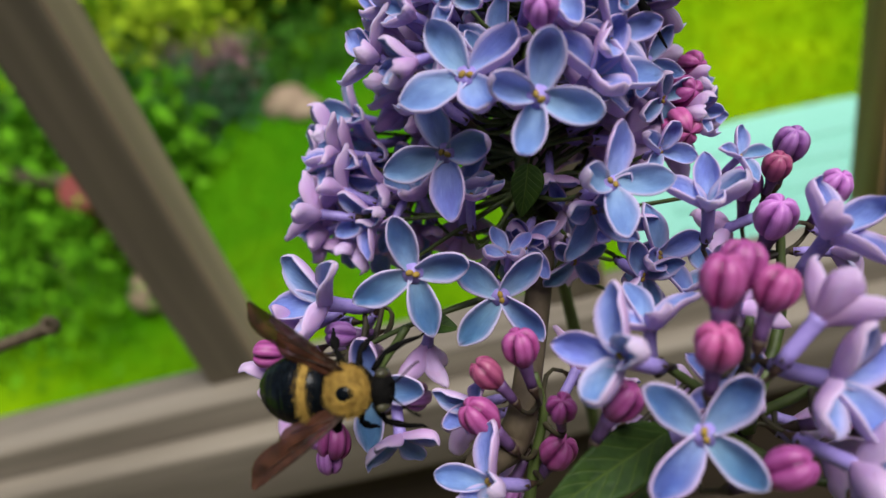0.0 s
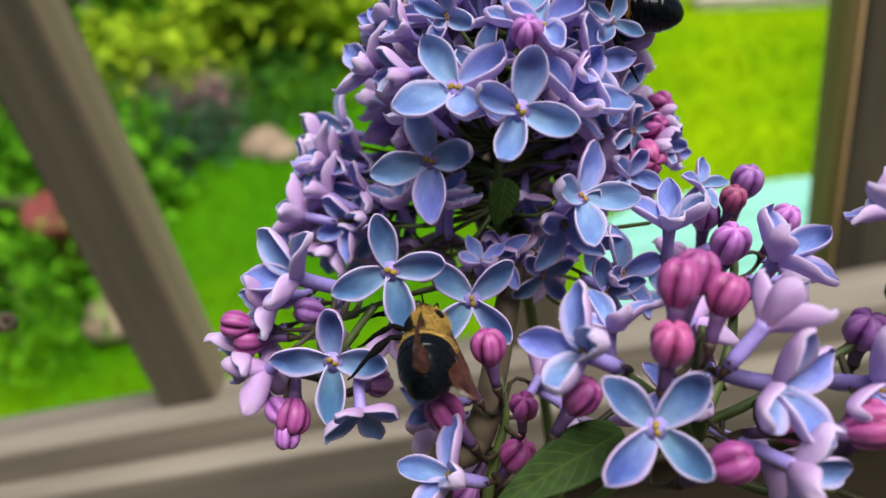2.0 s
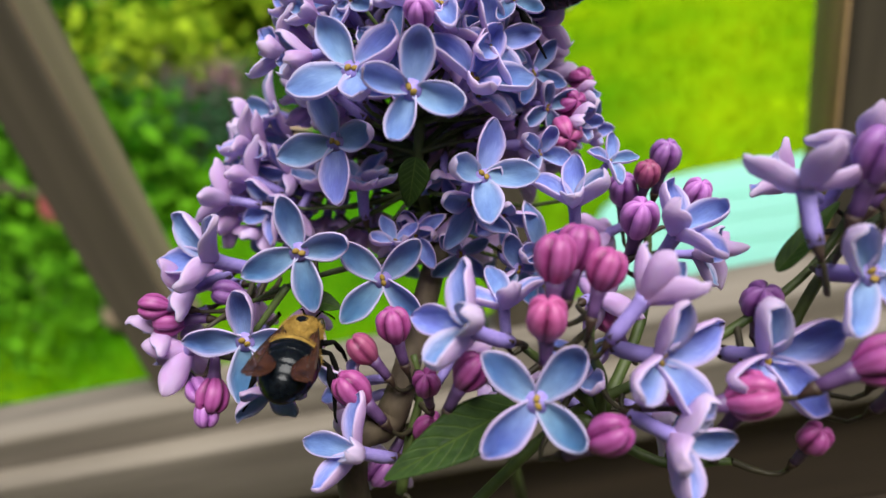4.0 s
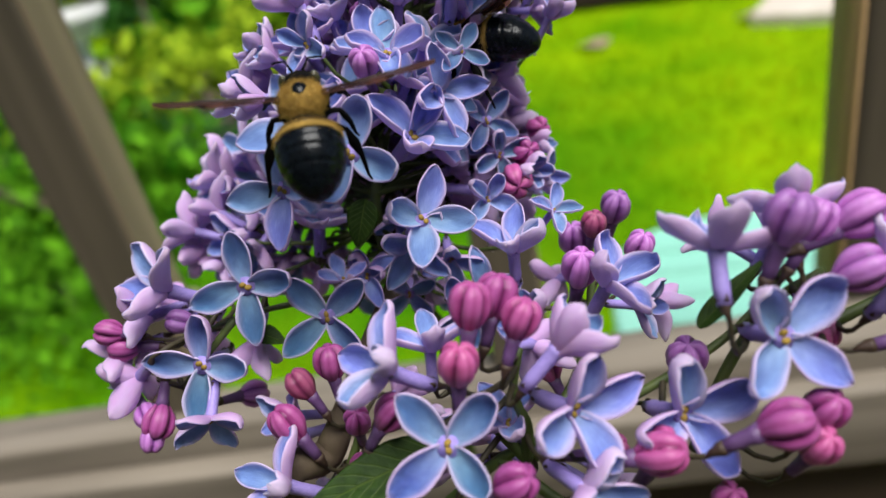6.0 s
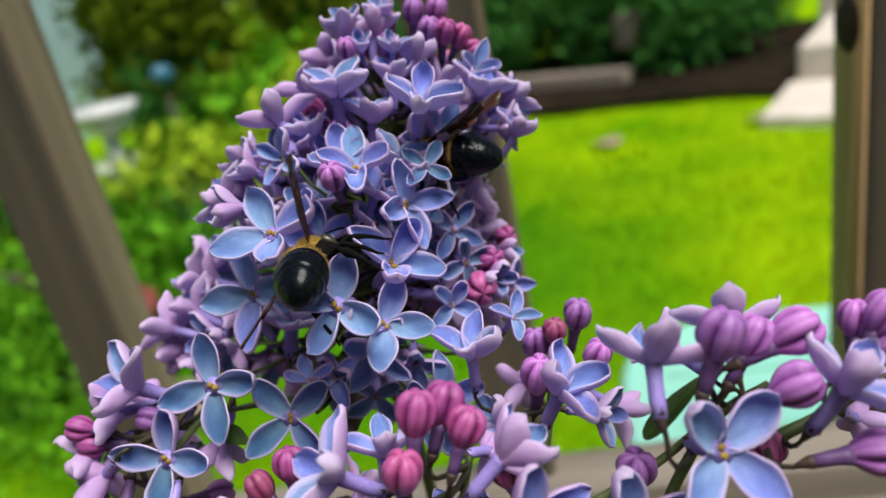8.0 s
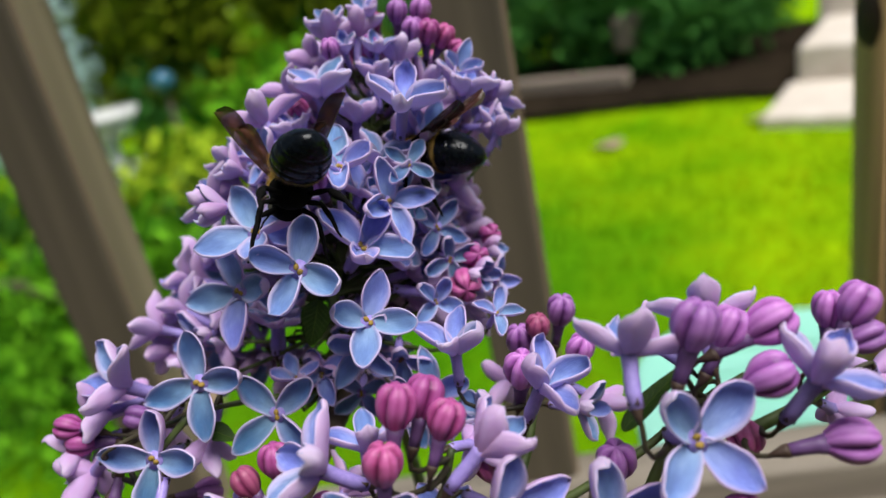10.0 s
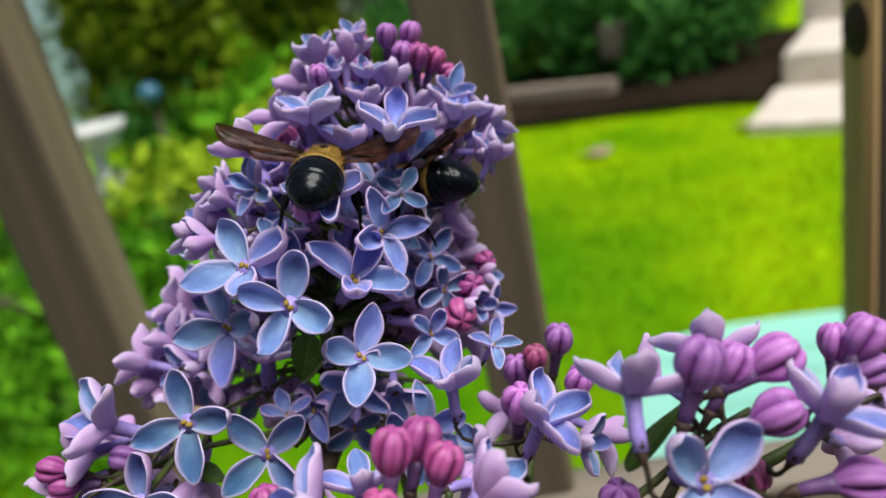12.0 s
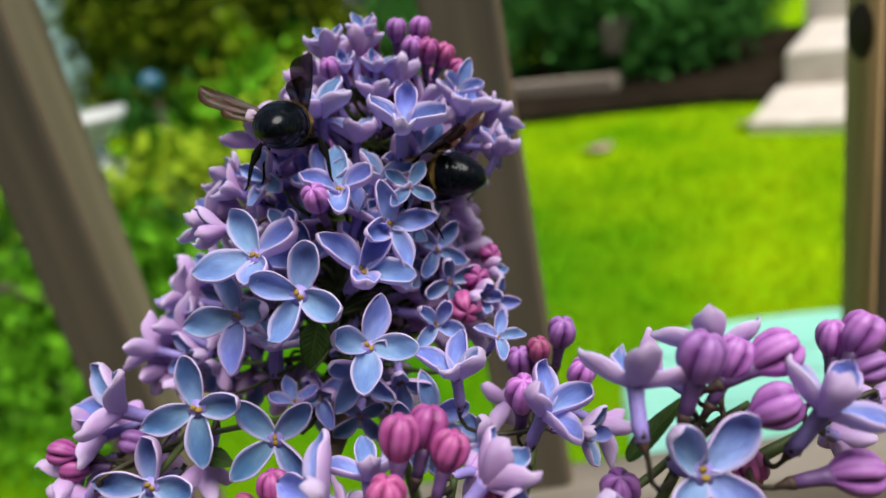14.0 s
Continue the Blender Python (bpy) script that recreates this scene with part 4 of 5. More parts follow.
open_floret(front, pose(0.0626, -0.0337, 0.9358, 73, 12, 36), 0.0122, 33)
open_floret(front, pose(0.0412, -0.0379, 0.9352, 48, -23, 27), 0.0120, 14)
open_floret(front, pose(0.0807, -0.0323, 0.9305, 59, 2, 28), 0.0128, 33)
open_floret(front, pose(0.0970, -0.0314, 0.9433, 55, -29, 38), 0.0124, 18)
open_floret(front, pose(0.0055, -0.0274, 0.9200, -24, -35, 60), 0.0104, 42)
open_floret(front, pose(0.1179, -0.0273, 0.9489, 30, 16, 58), 0.0108, 42)
open_floret(front, pose(0.1039, -0.0153, 0.9567, -40, 2, -11), 0.0098, 26)
open_floret(front, pose(0.0622, -0.0418, 0.9257, 83, 33, 35), 0.0106, 35)
bud(front, pose(0.0744, 0.0141, 0.9439, 11, 10, -2), 0.0034, red)
bud(front, pose(0.0804, 0.0213, 0.9434, 9, 14, -1), 0.0043, lilac)
bud(front, pose(0.0698, 0.0179, 0.9390, 10, 2, -3), 0.0043, lilac)
bud(front, pose(0.0695, 0.0032, 0.9399, 11, 10, -2), 0.0049, lilac)
bud(front, pose(0.0827, 0.0078, 0.9401, 10, 20, -0), 0.0040, lilac)
bud(front, pose(0.0485, -0.0277, 0.9553, -16, 15, 8), 0.0043, pink)
bud(front, pose(0.0528, -0.0236, 0.9539, -22, 23, 2), 0.0041, pink)
bud(front, pose(0.0563, -0.0273, 0.9511, -14, 29, 5), 0.0038, pink)
bud(front, pose(0.0453, -0.0334, 0.9481, 5, 8, 39), 0.0040, pink)
bud(front, pose(0.0309, -0.0295, 0.9365, 2, 44, 16), 0.0039, pink)
bud(front, pose(0.0167, -0.0121, 0.9364, -13, 3, 10), 0.0039, pink)
bud(front, pose(0.0094, -0.0127, 0.9324, -19, -25, 18), 0.0036, red)
bud(front, pose(0.0212, -0.0206, 0.9276, 11, 10, -2), 0.0034, pink)
bud(front, pose(0.0063, -0.0183, 0.9273, -15, -23, 16), 0.0044, pink)
bud(front, pose(0.0512, -0.0434, 0.9306, 51, 18, 62), 0.0042, pink)
bud(front, pose(0.0996, -0.0253, 0.9611, -4, 20, 10), 0.0046, lilac)
bud(front, pose(0.1065, -0.0190, 0.9561, -15, 31, 1), 0.0040, lilac)
bud(front, pose(0.1131, -0.0201, 0.9565, 48, 47, 61), 0.0046, lilac)
bud(front, pose(0.1109, -0.0258, 0.9500, 58, 31, 69), 0.0044, lilac)
bud(front, pose(0.0938, -0.0422, 0.9351, 69, 16, 79), 0.0045, pink)
bud(front, pose(0.0750, -0.0404, 0.9302, 71, 22, 69), 0.0044, pink)
bud(front, pose(0.1020, -0.0363, 0.9311, 15, 23, 5), 0.0042, pink)
bud(front, pose(0.1292, -0.0161, 0.9554, -5, 34, 9), 0.0041, lilac)
bud(front, pose(0.1256, -0.0139, 0.9537, -10, 11, 8), 0.0036, lilac)
bud(front, pose(0.1296, -0.0182, 0.9498, 66, 26, 81), 0.0037, lilac)
bud(front, pose(0.1215, -0.0307, 0.9388, 87, -37, 87), 0.0044, lilac)
bud(front, pose(0.0858, -0.0402, 0.9175, 10, 18, -1), 0.0032, pink)
bud(front, pose(0.0754, -0.0391, 0.9290, 10, 22, -0), 0.0045, pink)
bud(front, pose(0.0997, -0.0405, 0.9277, 16, 19, 4), 0.0038, pink)
open_floret(panicle, pose(0.0181, 0.0332, 0.9891, 20, -11, 3), 0.0085, 45)
open_floret(panicle, pose(0.0250, 0.0358, 0.9934, 1, -5, 62), 0.0080, 50)
open_floret(panicle, pose(0.0400, 0.0378, 0.9937, 16, 3, 73), 0.0080, 50)
open_floret(panicle, pose(0.0355, 0.0518, 1.0116, -9, 4, 15), 0.0085, 55)
open_floret(panicle, pose(0.0416, 0.0547, 1.0116, -9, 14, 7), 0.0085, 55)
open_floret(panicle, pose(0.0512, 0.0508, 1.0040, -8, 17, 7), 0.0080, 55)
open_floret(panicle, pose(0.0452, 0.0464, 1.0002, 5, 10, 45), 0.0080, 55)
open_floret(panicle, pose(0.0088, 0.0349, 0.9881, -11, -31, 21), 0.0080, 55)
open_floret(panicle, pose(0.0237, 0.0191, 0.9787, 20, -13, 44), 0.0075, 60)
open_floret(panicle, pose(0.0022, 0.0316, 0.9817, 2, -40, 9), 0.0095, 35)
open_floret(panicle, pose(0.0723, 0.0484, 0.9907, 4, 50, 14), 0.0080, 50)
open_floret(panicle, pose(0.0724, 0.0413, 0.9837, 35, 6, 76), 0.0070, 50)
open_floret(panicle, pose(0.0452, 0.0110, 0.9266, 45, 20, 23), 0.0090, 20)
open_floret(panicle, pose(0.0362, 0.0048, 0.9512, 87, -49, -0), 0.0092, 40)
open_floret(panicle, pose(0.0184, 0.0072, 0.9439, 12, 11, 27), 0.0065, 25)
bud(spray, pose(-0.0277, -0.0119, 0.9230, 135, 4, -1), 0.0034, lilac)
bud(spray, pose(-0.0293, -0.0078, 0.9261, 101, 13, 38), 0.0034, lilac)
open_floret(panicle, pose(-0.0205, 0.0278, 0.9523, -50, -52, 47), 0.0090, 50)
open_floret(panicle, pose(-0.0143, 0.0314, 0.9545, -28, -42, 26), 0.0092, 45)
open_floret(panicle, pose(-0.0140, 0.0379, 0.9600, -4, -45, 8), 0.0092, 42)
open_floret(panicle, pose(-0.0220, 0.0314, 0.9452, -82, -77, 94), 0.0088, 50)
open_floret(panicle, pose(-0.0096, 0.0276, 0.9486, 72, -27, -33), 0.0092, 40)
open_floret(panicle, pose(0.0116, 0.0239, 0.9499, 11, 9, 51), 0.0098, 46)
open_floret(panicle, pose(0.0021, 0.0292, 0.9495, -5, -7, 73), 0.0090, 50)
open_floret(panicle, pose(0.0077, 0.0326, 0.9340, -155, -10, 67), 0.0092, 38)
open_floret(panicle, pose(0.0162, 0.0257, 0.9304, 122, -12, -20), 0.0094, 35)
open_floret(panicle, pose(0.0206, 0.0356, 0.9327, 145, -14, 5), 0.0092, 40)
open_floret(panicle, pose(0.0272, 0.0272, 0.9312, 170, -50, -60), 0.0096, 35)
open_floret(panicle, pose(0.0328, 0.0278, 0.9368, 116, -5, 39), 0.0096, 32)
open_floret(panicle, pose(-0.0087, 0.0344, 0.9380, 128, 19, -44), 0.0090, 42)
open_floret(panicle, pose(-0.0022, 0.0371, 0.9373, 149, 22, -7), 0.0090, 42)
open_floret(panicle, pose(0.0336, 0.0298, 0.9248, 133, -23, 28), 0.0092, 42)
open_floret(panicle, pose(0.0106, 0.0395, 0.9344, 150, -32, -52), 0.0090, 40)
open_floret(spray, pose(-0.0272, 0.0059, 0.9434, 28, -82, -4), 0.0098, 48)
open_floret(spray, pose(-0.0339, 0.0026, 0.9364, 94, -12, -63), 0.0096, 44)
open_floret(spray, pose(-0.0250, 0.0134, 0.9399, -84, -17, 56), 0.0090, 50)
open_floret(spray, pose(-0.0179, 0.0117, 0.9332, -165, 33, 19), 0.0086, 50)


SPIKE = ((0.0245, 0.0262, 0.9464), (0.0474, 0.0691, 1.0100))
FEEDING = ((0.0580, 0.0310, 0.9840), (0.0624, 0.0311, 0.9831), (0.0669, 0.0314, 0.9827), (0.0605, 0.0325, 0.9875))      # where a bee sits


TOWARDS = Vector((0.0, -0.92, 0.38)).normalized()      # the open side, where the chosen florets show
chosen = list(placed) + [Vector(q) for q in FEEDING]


def clear(p, gap):
    """Whether a filling floret at p keeps clear of the others and hides no chosen one."""
    if any((p - q).length < gap for q in placed):
        return False
    for q in chosen:
        d = p - q
        k = d.dot(TOWARDS)
        if k > -0.002 and (d - TOWARDS * k).length < 0.0115:
            return False
    return True


def outward(p, face, r):
    return Matrix.Translation(p) @ face.normalized().to_track_quat("Z", "Y").to_matrix().to_4x4() @ pose(0, 0, 0, 0, 0, r.uniform(0, 360))


def fill_spike():
    """The rest of the spike: smaller florets and buds round the axis, facing out and up."""
    r = random.Random(11)
    base, top = Vector(SPIKE[0]), Vector(SPIKE[1])
    axis = (top - base)
    az = axis.normalized()
    ax = az.orthogonal().normalized()
    ay = az.cross(ax)
    made = 0
    for i in range(5000):
        s = r.uniform(0.1, 1.0)
        rad = 0.0285 * (1 - max(s, 0)) ** 0.55 + 0.007
        a = r.uniform(0, 2 * math.pi)
        out = ax * math.cos(a) + ay * math.sin(a)
        if s < 0.2 and out.dot(TOWARDS) > 0.1:
            continue
        deep = r.random() < 0.35
        p = base + axis * s + out * rad * (r.uniform(0.5, 0.8) if deep else r.uniform(0.82, 1.03))
        if not clear(p, 0.0077 - 0.0022 * s):
            continue
        face = out + az * (0.15 + 0.8 * max(s, 0)) + Vector((r.uniform(-.4, .4), r.uniform(-.4, .4), r.uniform(-.4, .4)))
        m = outward(p, face, r)
        if s > 0.86 or r.random() < 0.07:
            bud(panicle, m, r.uniform(0.0034, 0.0042) * (1.05 - 0.35 * s), r.choice(("pink", "lilac", "lilac")))
        else:
            open_floret(panicle, m, r.uniform(0.0082, 0.0100) * (1.06 - 0.22 * s), r.uniform(32, 54) if s > 0.3 else r.uniform(25, 55))
        made += 1
        if made >= 270:
            break


fill_spike()


STEMS = [
    (panicle, [(0.03, 0.045, 0.80), (0.03, 0.045, 0.90), SPIKE[0], Vector(SPIKE[0]).lerp(Vector(SPIKE[1]), 0.5), Vector(SPIKE[0]).lerp(Vector(SPIKE[1]), 0.9)]),
    (front, [(0.0178, -0.0288, 0.8923), (0.0281, -0.0268, 0.9018), (0.0477, -0.0241, 0.9165), (0.0606, -0.0243, 0.9218), (0.0800, -0.0216, 0.9289), (0.0952, -0.0166, 0.9348), (0.1065, -0.0091, 0.9414)]),
    (front, [(0.0528, -0.0249, 0.9166), (0.0539, -0.0245, 0.9248), (0.0527, -0.0243, 0.9331), (0.0550, -0.0210, 0.9403)]),
    (front, [(0.0538, -0.0220, 0.9134), (0.0659, -0.0070, 0.9215), (0.0708, 0.0035, 0.9306), (0.0725, 0.0085, 0.9387)]),
    (front, [(0.0528, -0.0249, 0.9166), (0.0463, -0.0222, 0.9257), (0.0407, -0.0208, 0.9326)]),
    (front, [(0.0092, -0.0219, 0.8995), (0.0135, -0.0159, 0.9091), (0.0175, -0.0111, 0.9166), (0.0177, -0.0067, 0.9238)]),
    (front, [(0.0844, -0.0256, 0.9142), (0.0913, -0.0211, 0.9283), (0.1008, -0.0169, 0.9390), (0.1108, -0.0138, 0.9426)]),
    (front, [(0.0477, -0.0241, 0.9165), (0.0614, -0.0322, 0.9087), (0.0737, -0.0360, 0.9101)]),
    (front, [(0.1088, -0.0190, 0.9337), (0.1209, -0.0164, 0.9371), (0.1297, -0.0126, 0.9390)]),
    (spray, [(0.0250, 0.0240, 0.9330), (0.0190, 0.0120, 0.9370), (0.0120, 0.0050, 0.9412), (0.0040, 0.0015, 0.9430), (-0.0048, 0.0004, 0.9424), (-0.0175, -0.0007, 0.9401)]),
    (spray, [(-0.0048, -0.0004, 0.9430), (-0.0132, -0.0049, 0.9365), (-0.0193, -0.0062, 0.9312)]),
]


def smooth_line(pts, n=5):
    """A finer line through the points (Catmull-Rom)."""
    pts = [Vector(p) for p in pts]
    ext = [2 * pts[0] - pts[1]] + pts + [2 * pts[-1] - pts[-2]]
    out = []
    for i in range(len(pts) - 1):
        p0, p1, p2, p3 = ext[i:i + 4]
        for k in range(n):
            t = k / n
            out.append(0.5 * (2 * p1 + (p2 - p0) * t + (2 * p0 - 5 * p1 + 4 * p2 - p3) * t * t + (3 * p1 - p0 - 3 * p2 + p3) * t ** 3))
    return out + [pts[-1]]


def fill_sprays():
    """Florets half hidden behind the chosen ones, along the stems of the two leaning sprays."""
    r = random.Random(23)
    for owner, count in ((front, 26), (spray, 2)):
        line = [q for o, pts in STEMS if o is owner for q in smooth_line(pts) if q.z > 0.9]
        made = 0
        for i in range(4000):
            q = r.choice(line)
            out = Vector((r.uniform(-1, 1), r.uniform(-0.5, 1), r.uniform(-0.7, 1))).normalized()
            p = q + out * r.uniform(0.008, 0.02)
            if not clear(p, 0.0085):
                continue
            m = outward(p, out + Vector((r.uniform(-.4, .4), r.uniform(-.7, .1), r.uniform(-.2, .5))), r)
            if r.random() < 0.3:
                bud(owner, m, r.uniform(0.0034, 0.0044), r.choice(("pink", "lilac")))
            else:
                open_floret(owner, m, r.uniform(0.0074, 0.0092), r.uniform(35, 62))
            made += 1
            if made >= count:
                break


fill_sprays()


def stalks():
    """Stems: the axes of each panicle and a thin curved stalk to every floret."""
    lines = {}
    for owner, pts in STEMS:
        inv = owner.matrix_basis.inverted()
        line = [inv @ q for q in smooth_line(pts)]
        r0 = 0.0019 if owner is panicle else (0.0009 if owner is spray else 0.0013)
        bm = bmesh.new()
        tube(bm, line, [r0 * (1 - 0.5 * i / len(line)) * (1 + 0.12 * noise.noise(q * 300)) for i, q in enumerate(line)], 9)
        part("axis", bm, STEM, owner, "green stem")
        lines.setdefault(owner.name, []).extend(line)
    for owner in (panicle, spray, front):
        for foot, back in feet[owner.name]:
            near = min(lines[owner.name], key=lambda q: (q - foot).length + 0.6 * max(0, (q - foot).z))
            d = (near - foot).length
            mid = foot + back * d * 0.45
            pts = [foot.lerp(mid, t).lerp(mid.lerp(near, t), t) for t in (0, 0.25, 0.5, 0.75, 1)]
            bm = bmesh.new()
            tube(bm, pts, [0.00045, 0.00045, 0.0005, 0.0006, 0.0007], 6, False)
            part("stalk", bm, STEM if owner is panicle else STALK, owner)


stalks()


def leaf(owner, base, tip, normal, width, droop, material, label):
    """A pointed leaf folded along its midrib, with side veins in relief."""
    inv = owner.matrix_basis.inverted()
    base, tip = inv @ Vector(base), inv @ Vector(tip)
    along = tip - base
    L = along.length
    ax = along.normalized()
    n = Vector(normal)
    n = (n - ax * n.dot(ax)).normalized()
    side = n.cross(ax)
    bm = bmesh.new()
    uvl = bm.loops.layers.uv.new("petal")
    nu, nv = 12, 24
    rows, uvs = {0: [], 1: []}, {}
    for k in (0, 1):
        for j in range(nv + 1):
            v = j / nv
            w = width * (math.sin(math.pi * v ** 0.72) ** 0.8) * (1 - 0.25 * v) + 0.0003
            row = []
            for i in range(nu + 1):
                u = i / nu * 2 - 1
                h = 0.32 * abs(u) * w + 0.02 * w * math.sin(v * 46 - abs(u) * 7) * abs(u) - droop * v * v * L
                p = base + ax * (v * L) + side * (u * w) + n * (h - (0.00025 if k else 0))
                vert = bm.verts.new(p)
                uvs[vert] = (i / nu, v)
                row.append(vert)
            rows[k].append(row)
    for j in range(nv):
        for i in range(nu):
            a, b = rows[0], rows[1]
            bm.faces.new((a[j][i], a[j][i + 1], a[j + 1][i + 1], a[j + 1][i]))
            bm.faces.new((b[j][i], b[j + 1][i], b[j + 1][i + 1], b[j][i + 1]))
        bm.faces.new((rows[0][j][0], rows[0][j + 1][0], rows[1][j + 1][0], rows[1][j][0]))
        bm.faces.new((rows[0][j][nu], rows[1][j][nu], rows[1][j + 1][nu], rows[0][j + 1][nu]))
    for f in bm.faces:
        for lp in f.loops:
            lp[uvl].uv = uvs[lp.vert]
    bmesh.ops.recalc_face_normals(bm, faces=bm.faces)
    part("leaf", bm, material, owner, label)


leaf(front, (0.0377, -0.0293, 0.9266), (0.0135, -0.0411, 0.9273), (0.14, -0.43, 0.83), 0.0050, 0.05, LEAF, 'large dark green pointed leaf')
leaf(panicle, (-0.0007, -0.0020, 0.9398), (0.0052, -0.0033, 0.9370), (0.15, -0.38, 0.91), 0.0022, 0, LEAF, 'tiny yellow-green leaf')
leaf(panicle, (0.0265, 0.0139, 0.9592), (0.0229, 0.0096, 0.9501), (0.3, -0.8, 0.5), 0.0034, 0.1, LEAF, 'small dark green bract hanging from the axis')
leaf(front, (0.0864, -0.0226, 0.9405), (0.0989, -0.0170, 0.9484), (-0.34, -0.33, 0.80), 0.0019, 0, LEAF, 'narrow dark green leaf')
TWIG = [(-0.2809, 0.1259, 0.8737), (-0.2312, 0.1221, 0.8761), (-0.2020, 0.1217, 0.8786), (-0.1870, 0.1196, 0.8815), (-0.1767, 0.1170, 0.8845), (-0.1732, 0.1161, 0.8861)]


def woody_stem():
    """The brown lilac twig that carries the sprays, rising from below, and a cut twig beside it."""
    bm = bmesh.new()
    line = smooth_line([(-0.03, 0.03, 0.0), (-0.03, 0.02, 0.4), (-0.02, 0.012, 0.75), (-0.0008, -0.0199, 0.9021), (0.0102, -0.0139, 0.9139), (0.0155, -0.0068, 0.9208), (0.03, 0.035, 0.935)])
    inv = front.matrix_basis.inverted()
    line = [inv @ q for q in line]
    tube(bm, line, [0.0045 * (1 - 0.4 * i / len(line)) * (1 + 0.15 * noise.noise(q * 90)) for i, q in enumerate(line)], 12)
    part("woody_stem", bm, BARK, front, "grey-brown woody stem")


woody_stem()


def cut_twig():
    tw = thing("twig", "cut grey-brown lilac twig with a knobbly end", "twig")
    bm = bmesh.new()
    line = smooth_line([(-0.36, 0.14, 0.0), (-0.345, 0.14, 0.45), *TWIG])
    tube(bm, line, [0.0027 * (1 + 0.25 * noise.noise(q * 260)) * (1.5 if i > len(line) - 4 else 1.0) for i, q in enumerate(line)], 10)
    part("shoot", bm, BARK, tw)
    bm = bmesh.new()
    tube(bm, [line[-3] + Vector((0, 0, 0.001)), line[-3] + Vector((0.001, -0.001, 0.005))], [0.0018, 0.0009], 7)
    part("side_bud", bm, BARK, tw)


cut_twig()


# ---- carpenter bees ----
def bee_materials():
    m, n, l, b = mat("bee_shell")
    f = noise_of(n, l, 900, 3)
    l.new(ramp(n, l, f, [(0.3, (0.002, 0.0025, 0.0035)), (0.7, (0.005, 0.007, 0.009))]), b.inputs["Base Color"])
    b.inputs["Roughness"].default_value = 0.24
    b.inputs["Specular IOR Level"].default_value = 0.12
    b.inputs["Coat Weight"].default_value = 0.1
    b.inputs["Coat Tint"].default_value = (0.55, 0.8, 1.0, 1)
    bumped(n, l, b, f, 0.15, 0.0002)
    shell = m
    fur = noisy("yellow_fur", (0.17, 0.095, 0.012), (0.58, 0.37, 0.075), 700, 0.85, 0.8, 0.0006)
    black = noisy("black_fur", (0.002, 0.002, 0.002), (0.007, 0.0065, 0.006), 700, 0.9, 0.6, 0.0005, spec=0.08)
    eye = noisy("bee_eye", (0.02, 0.02, 0.012), (0.07, 0.065, 0.035), 1500, 0.25, 0.2, 0.0001)
    m, n, l, b = mat("wing_membrane")
    f = noise_of(n, l, 260, 3)
    l.new(ramp(n, l, f, [(0.3, (0.020, 0.008, 0.005)), (0.7, (0.085, 0.032, 0.018))]), b.inputs["Base Color"])
    b.inputs["Roughness"].default_value = 0.32
    b.inputs["Alpha"].default_value = 0.74
    b.inputs["Specular IOR Level"].default_value = 0.3
    bumped(n, l, b, f, 0.2, 0.0004)
    vein = noisy("wing_vein", (0.012, 0.006, 0.004), (0.04, 0.02, 0.012), 500, 0.5)
    return shell, fur, black, eye, m, vein


SHELL, FUR, BLACK, EYE, MEMBRANE, VEIN = bee_materials()


def ellipsoid(bm, c, r, sub=3, shape=None):
    res = bmesh.ops.create_icosphere(bm, subdivisions=sub, radius=1.0)
    for v in res["verts"]:
        p = v.co.copy()
        if shape:
            p = shape(p)
        v.co = Vector((c[0] + p.x * r[0], c[1] + p.y * r[1], c[2] + p.z * r[2]))


def abdomen_mesh():
    """Egg-shaped abdomen whose plates step in and out, from the waist (x = 0) back."""
    bm = bmesh.new()
    seg, n = 36, 44
    rings = []
    for j in range(n + 1):
        v = j / n
        x = -0.0148 * v
        r = 0.0063 * math.sqrt(max(0.0, math.sin(math.pi * (0.10 + 0.90 * v) ** 0.9))) if j < n else 0.0002
        step = (v * 6.0) % 1.0
        r *= 1 + 0.028 * (step - 0.5) - (0.03 if step < 0.12 else 0)
        rings.append([bm.verts.new((x, r * math.cos(a), 0.87 * r * math.sin(a) - 0.0022 * v * v)) for a in (2 * math.pi * k / seg for k in range(seg))])
    for a, b in zip(rings, rings[1:]):
        for k in range(seg):
            bm.faces.new((a[k], b[k], b[(k + 1) % seg], a[(k + 1) % seg]))
    bm.faces.new(rings[-1][::-1])
    bm.faces.new(rings[0])
    bmesh.ops.recalc_face_normals(bm, faces=bm.faces)
    return finish(bm, "abdomen", [SHELL])


def hair_mesh(name, centre, radii, n, length, material, seed, keep):
    """Short hairs standing off an ellipsoid."""
    r = np.random.RandomState(seed)
    d = r.normal(0, 1, (n, 3))
    d /= np.linalg.norm(d, axis=1)[:, None]
    d = d[[keep(q) for q in d]]
    n = len(d)
    p = np.array(centre) + d * np.array(radii)
    t = np.cross(d, r.normal(0, 1, (n, 3)))
    t /= np.linalg.norm(t, axis=1)[:, None]
    tip = p + (d + 0.5 * r.normal(0, 1, (n, 3))) * (length * r.uniform(0.6, 1.2, n))[:, None]
    w = 0.00004
    verts = np.stack([p - t * w, p + t * w, tip], 1).reshape(-1, 3)
    me = bpy.data.meshes.new(name)
    me.from_pydata(verts.tolist(), [], (np.arange(n)[:, None] * 3 + np.arange(3)).tolist())
    me.materials.append(material)
    return me


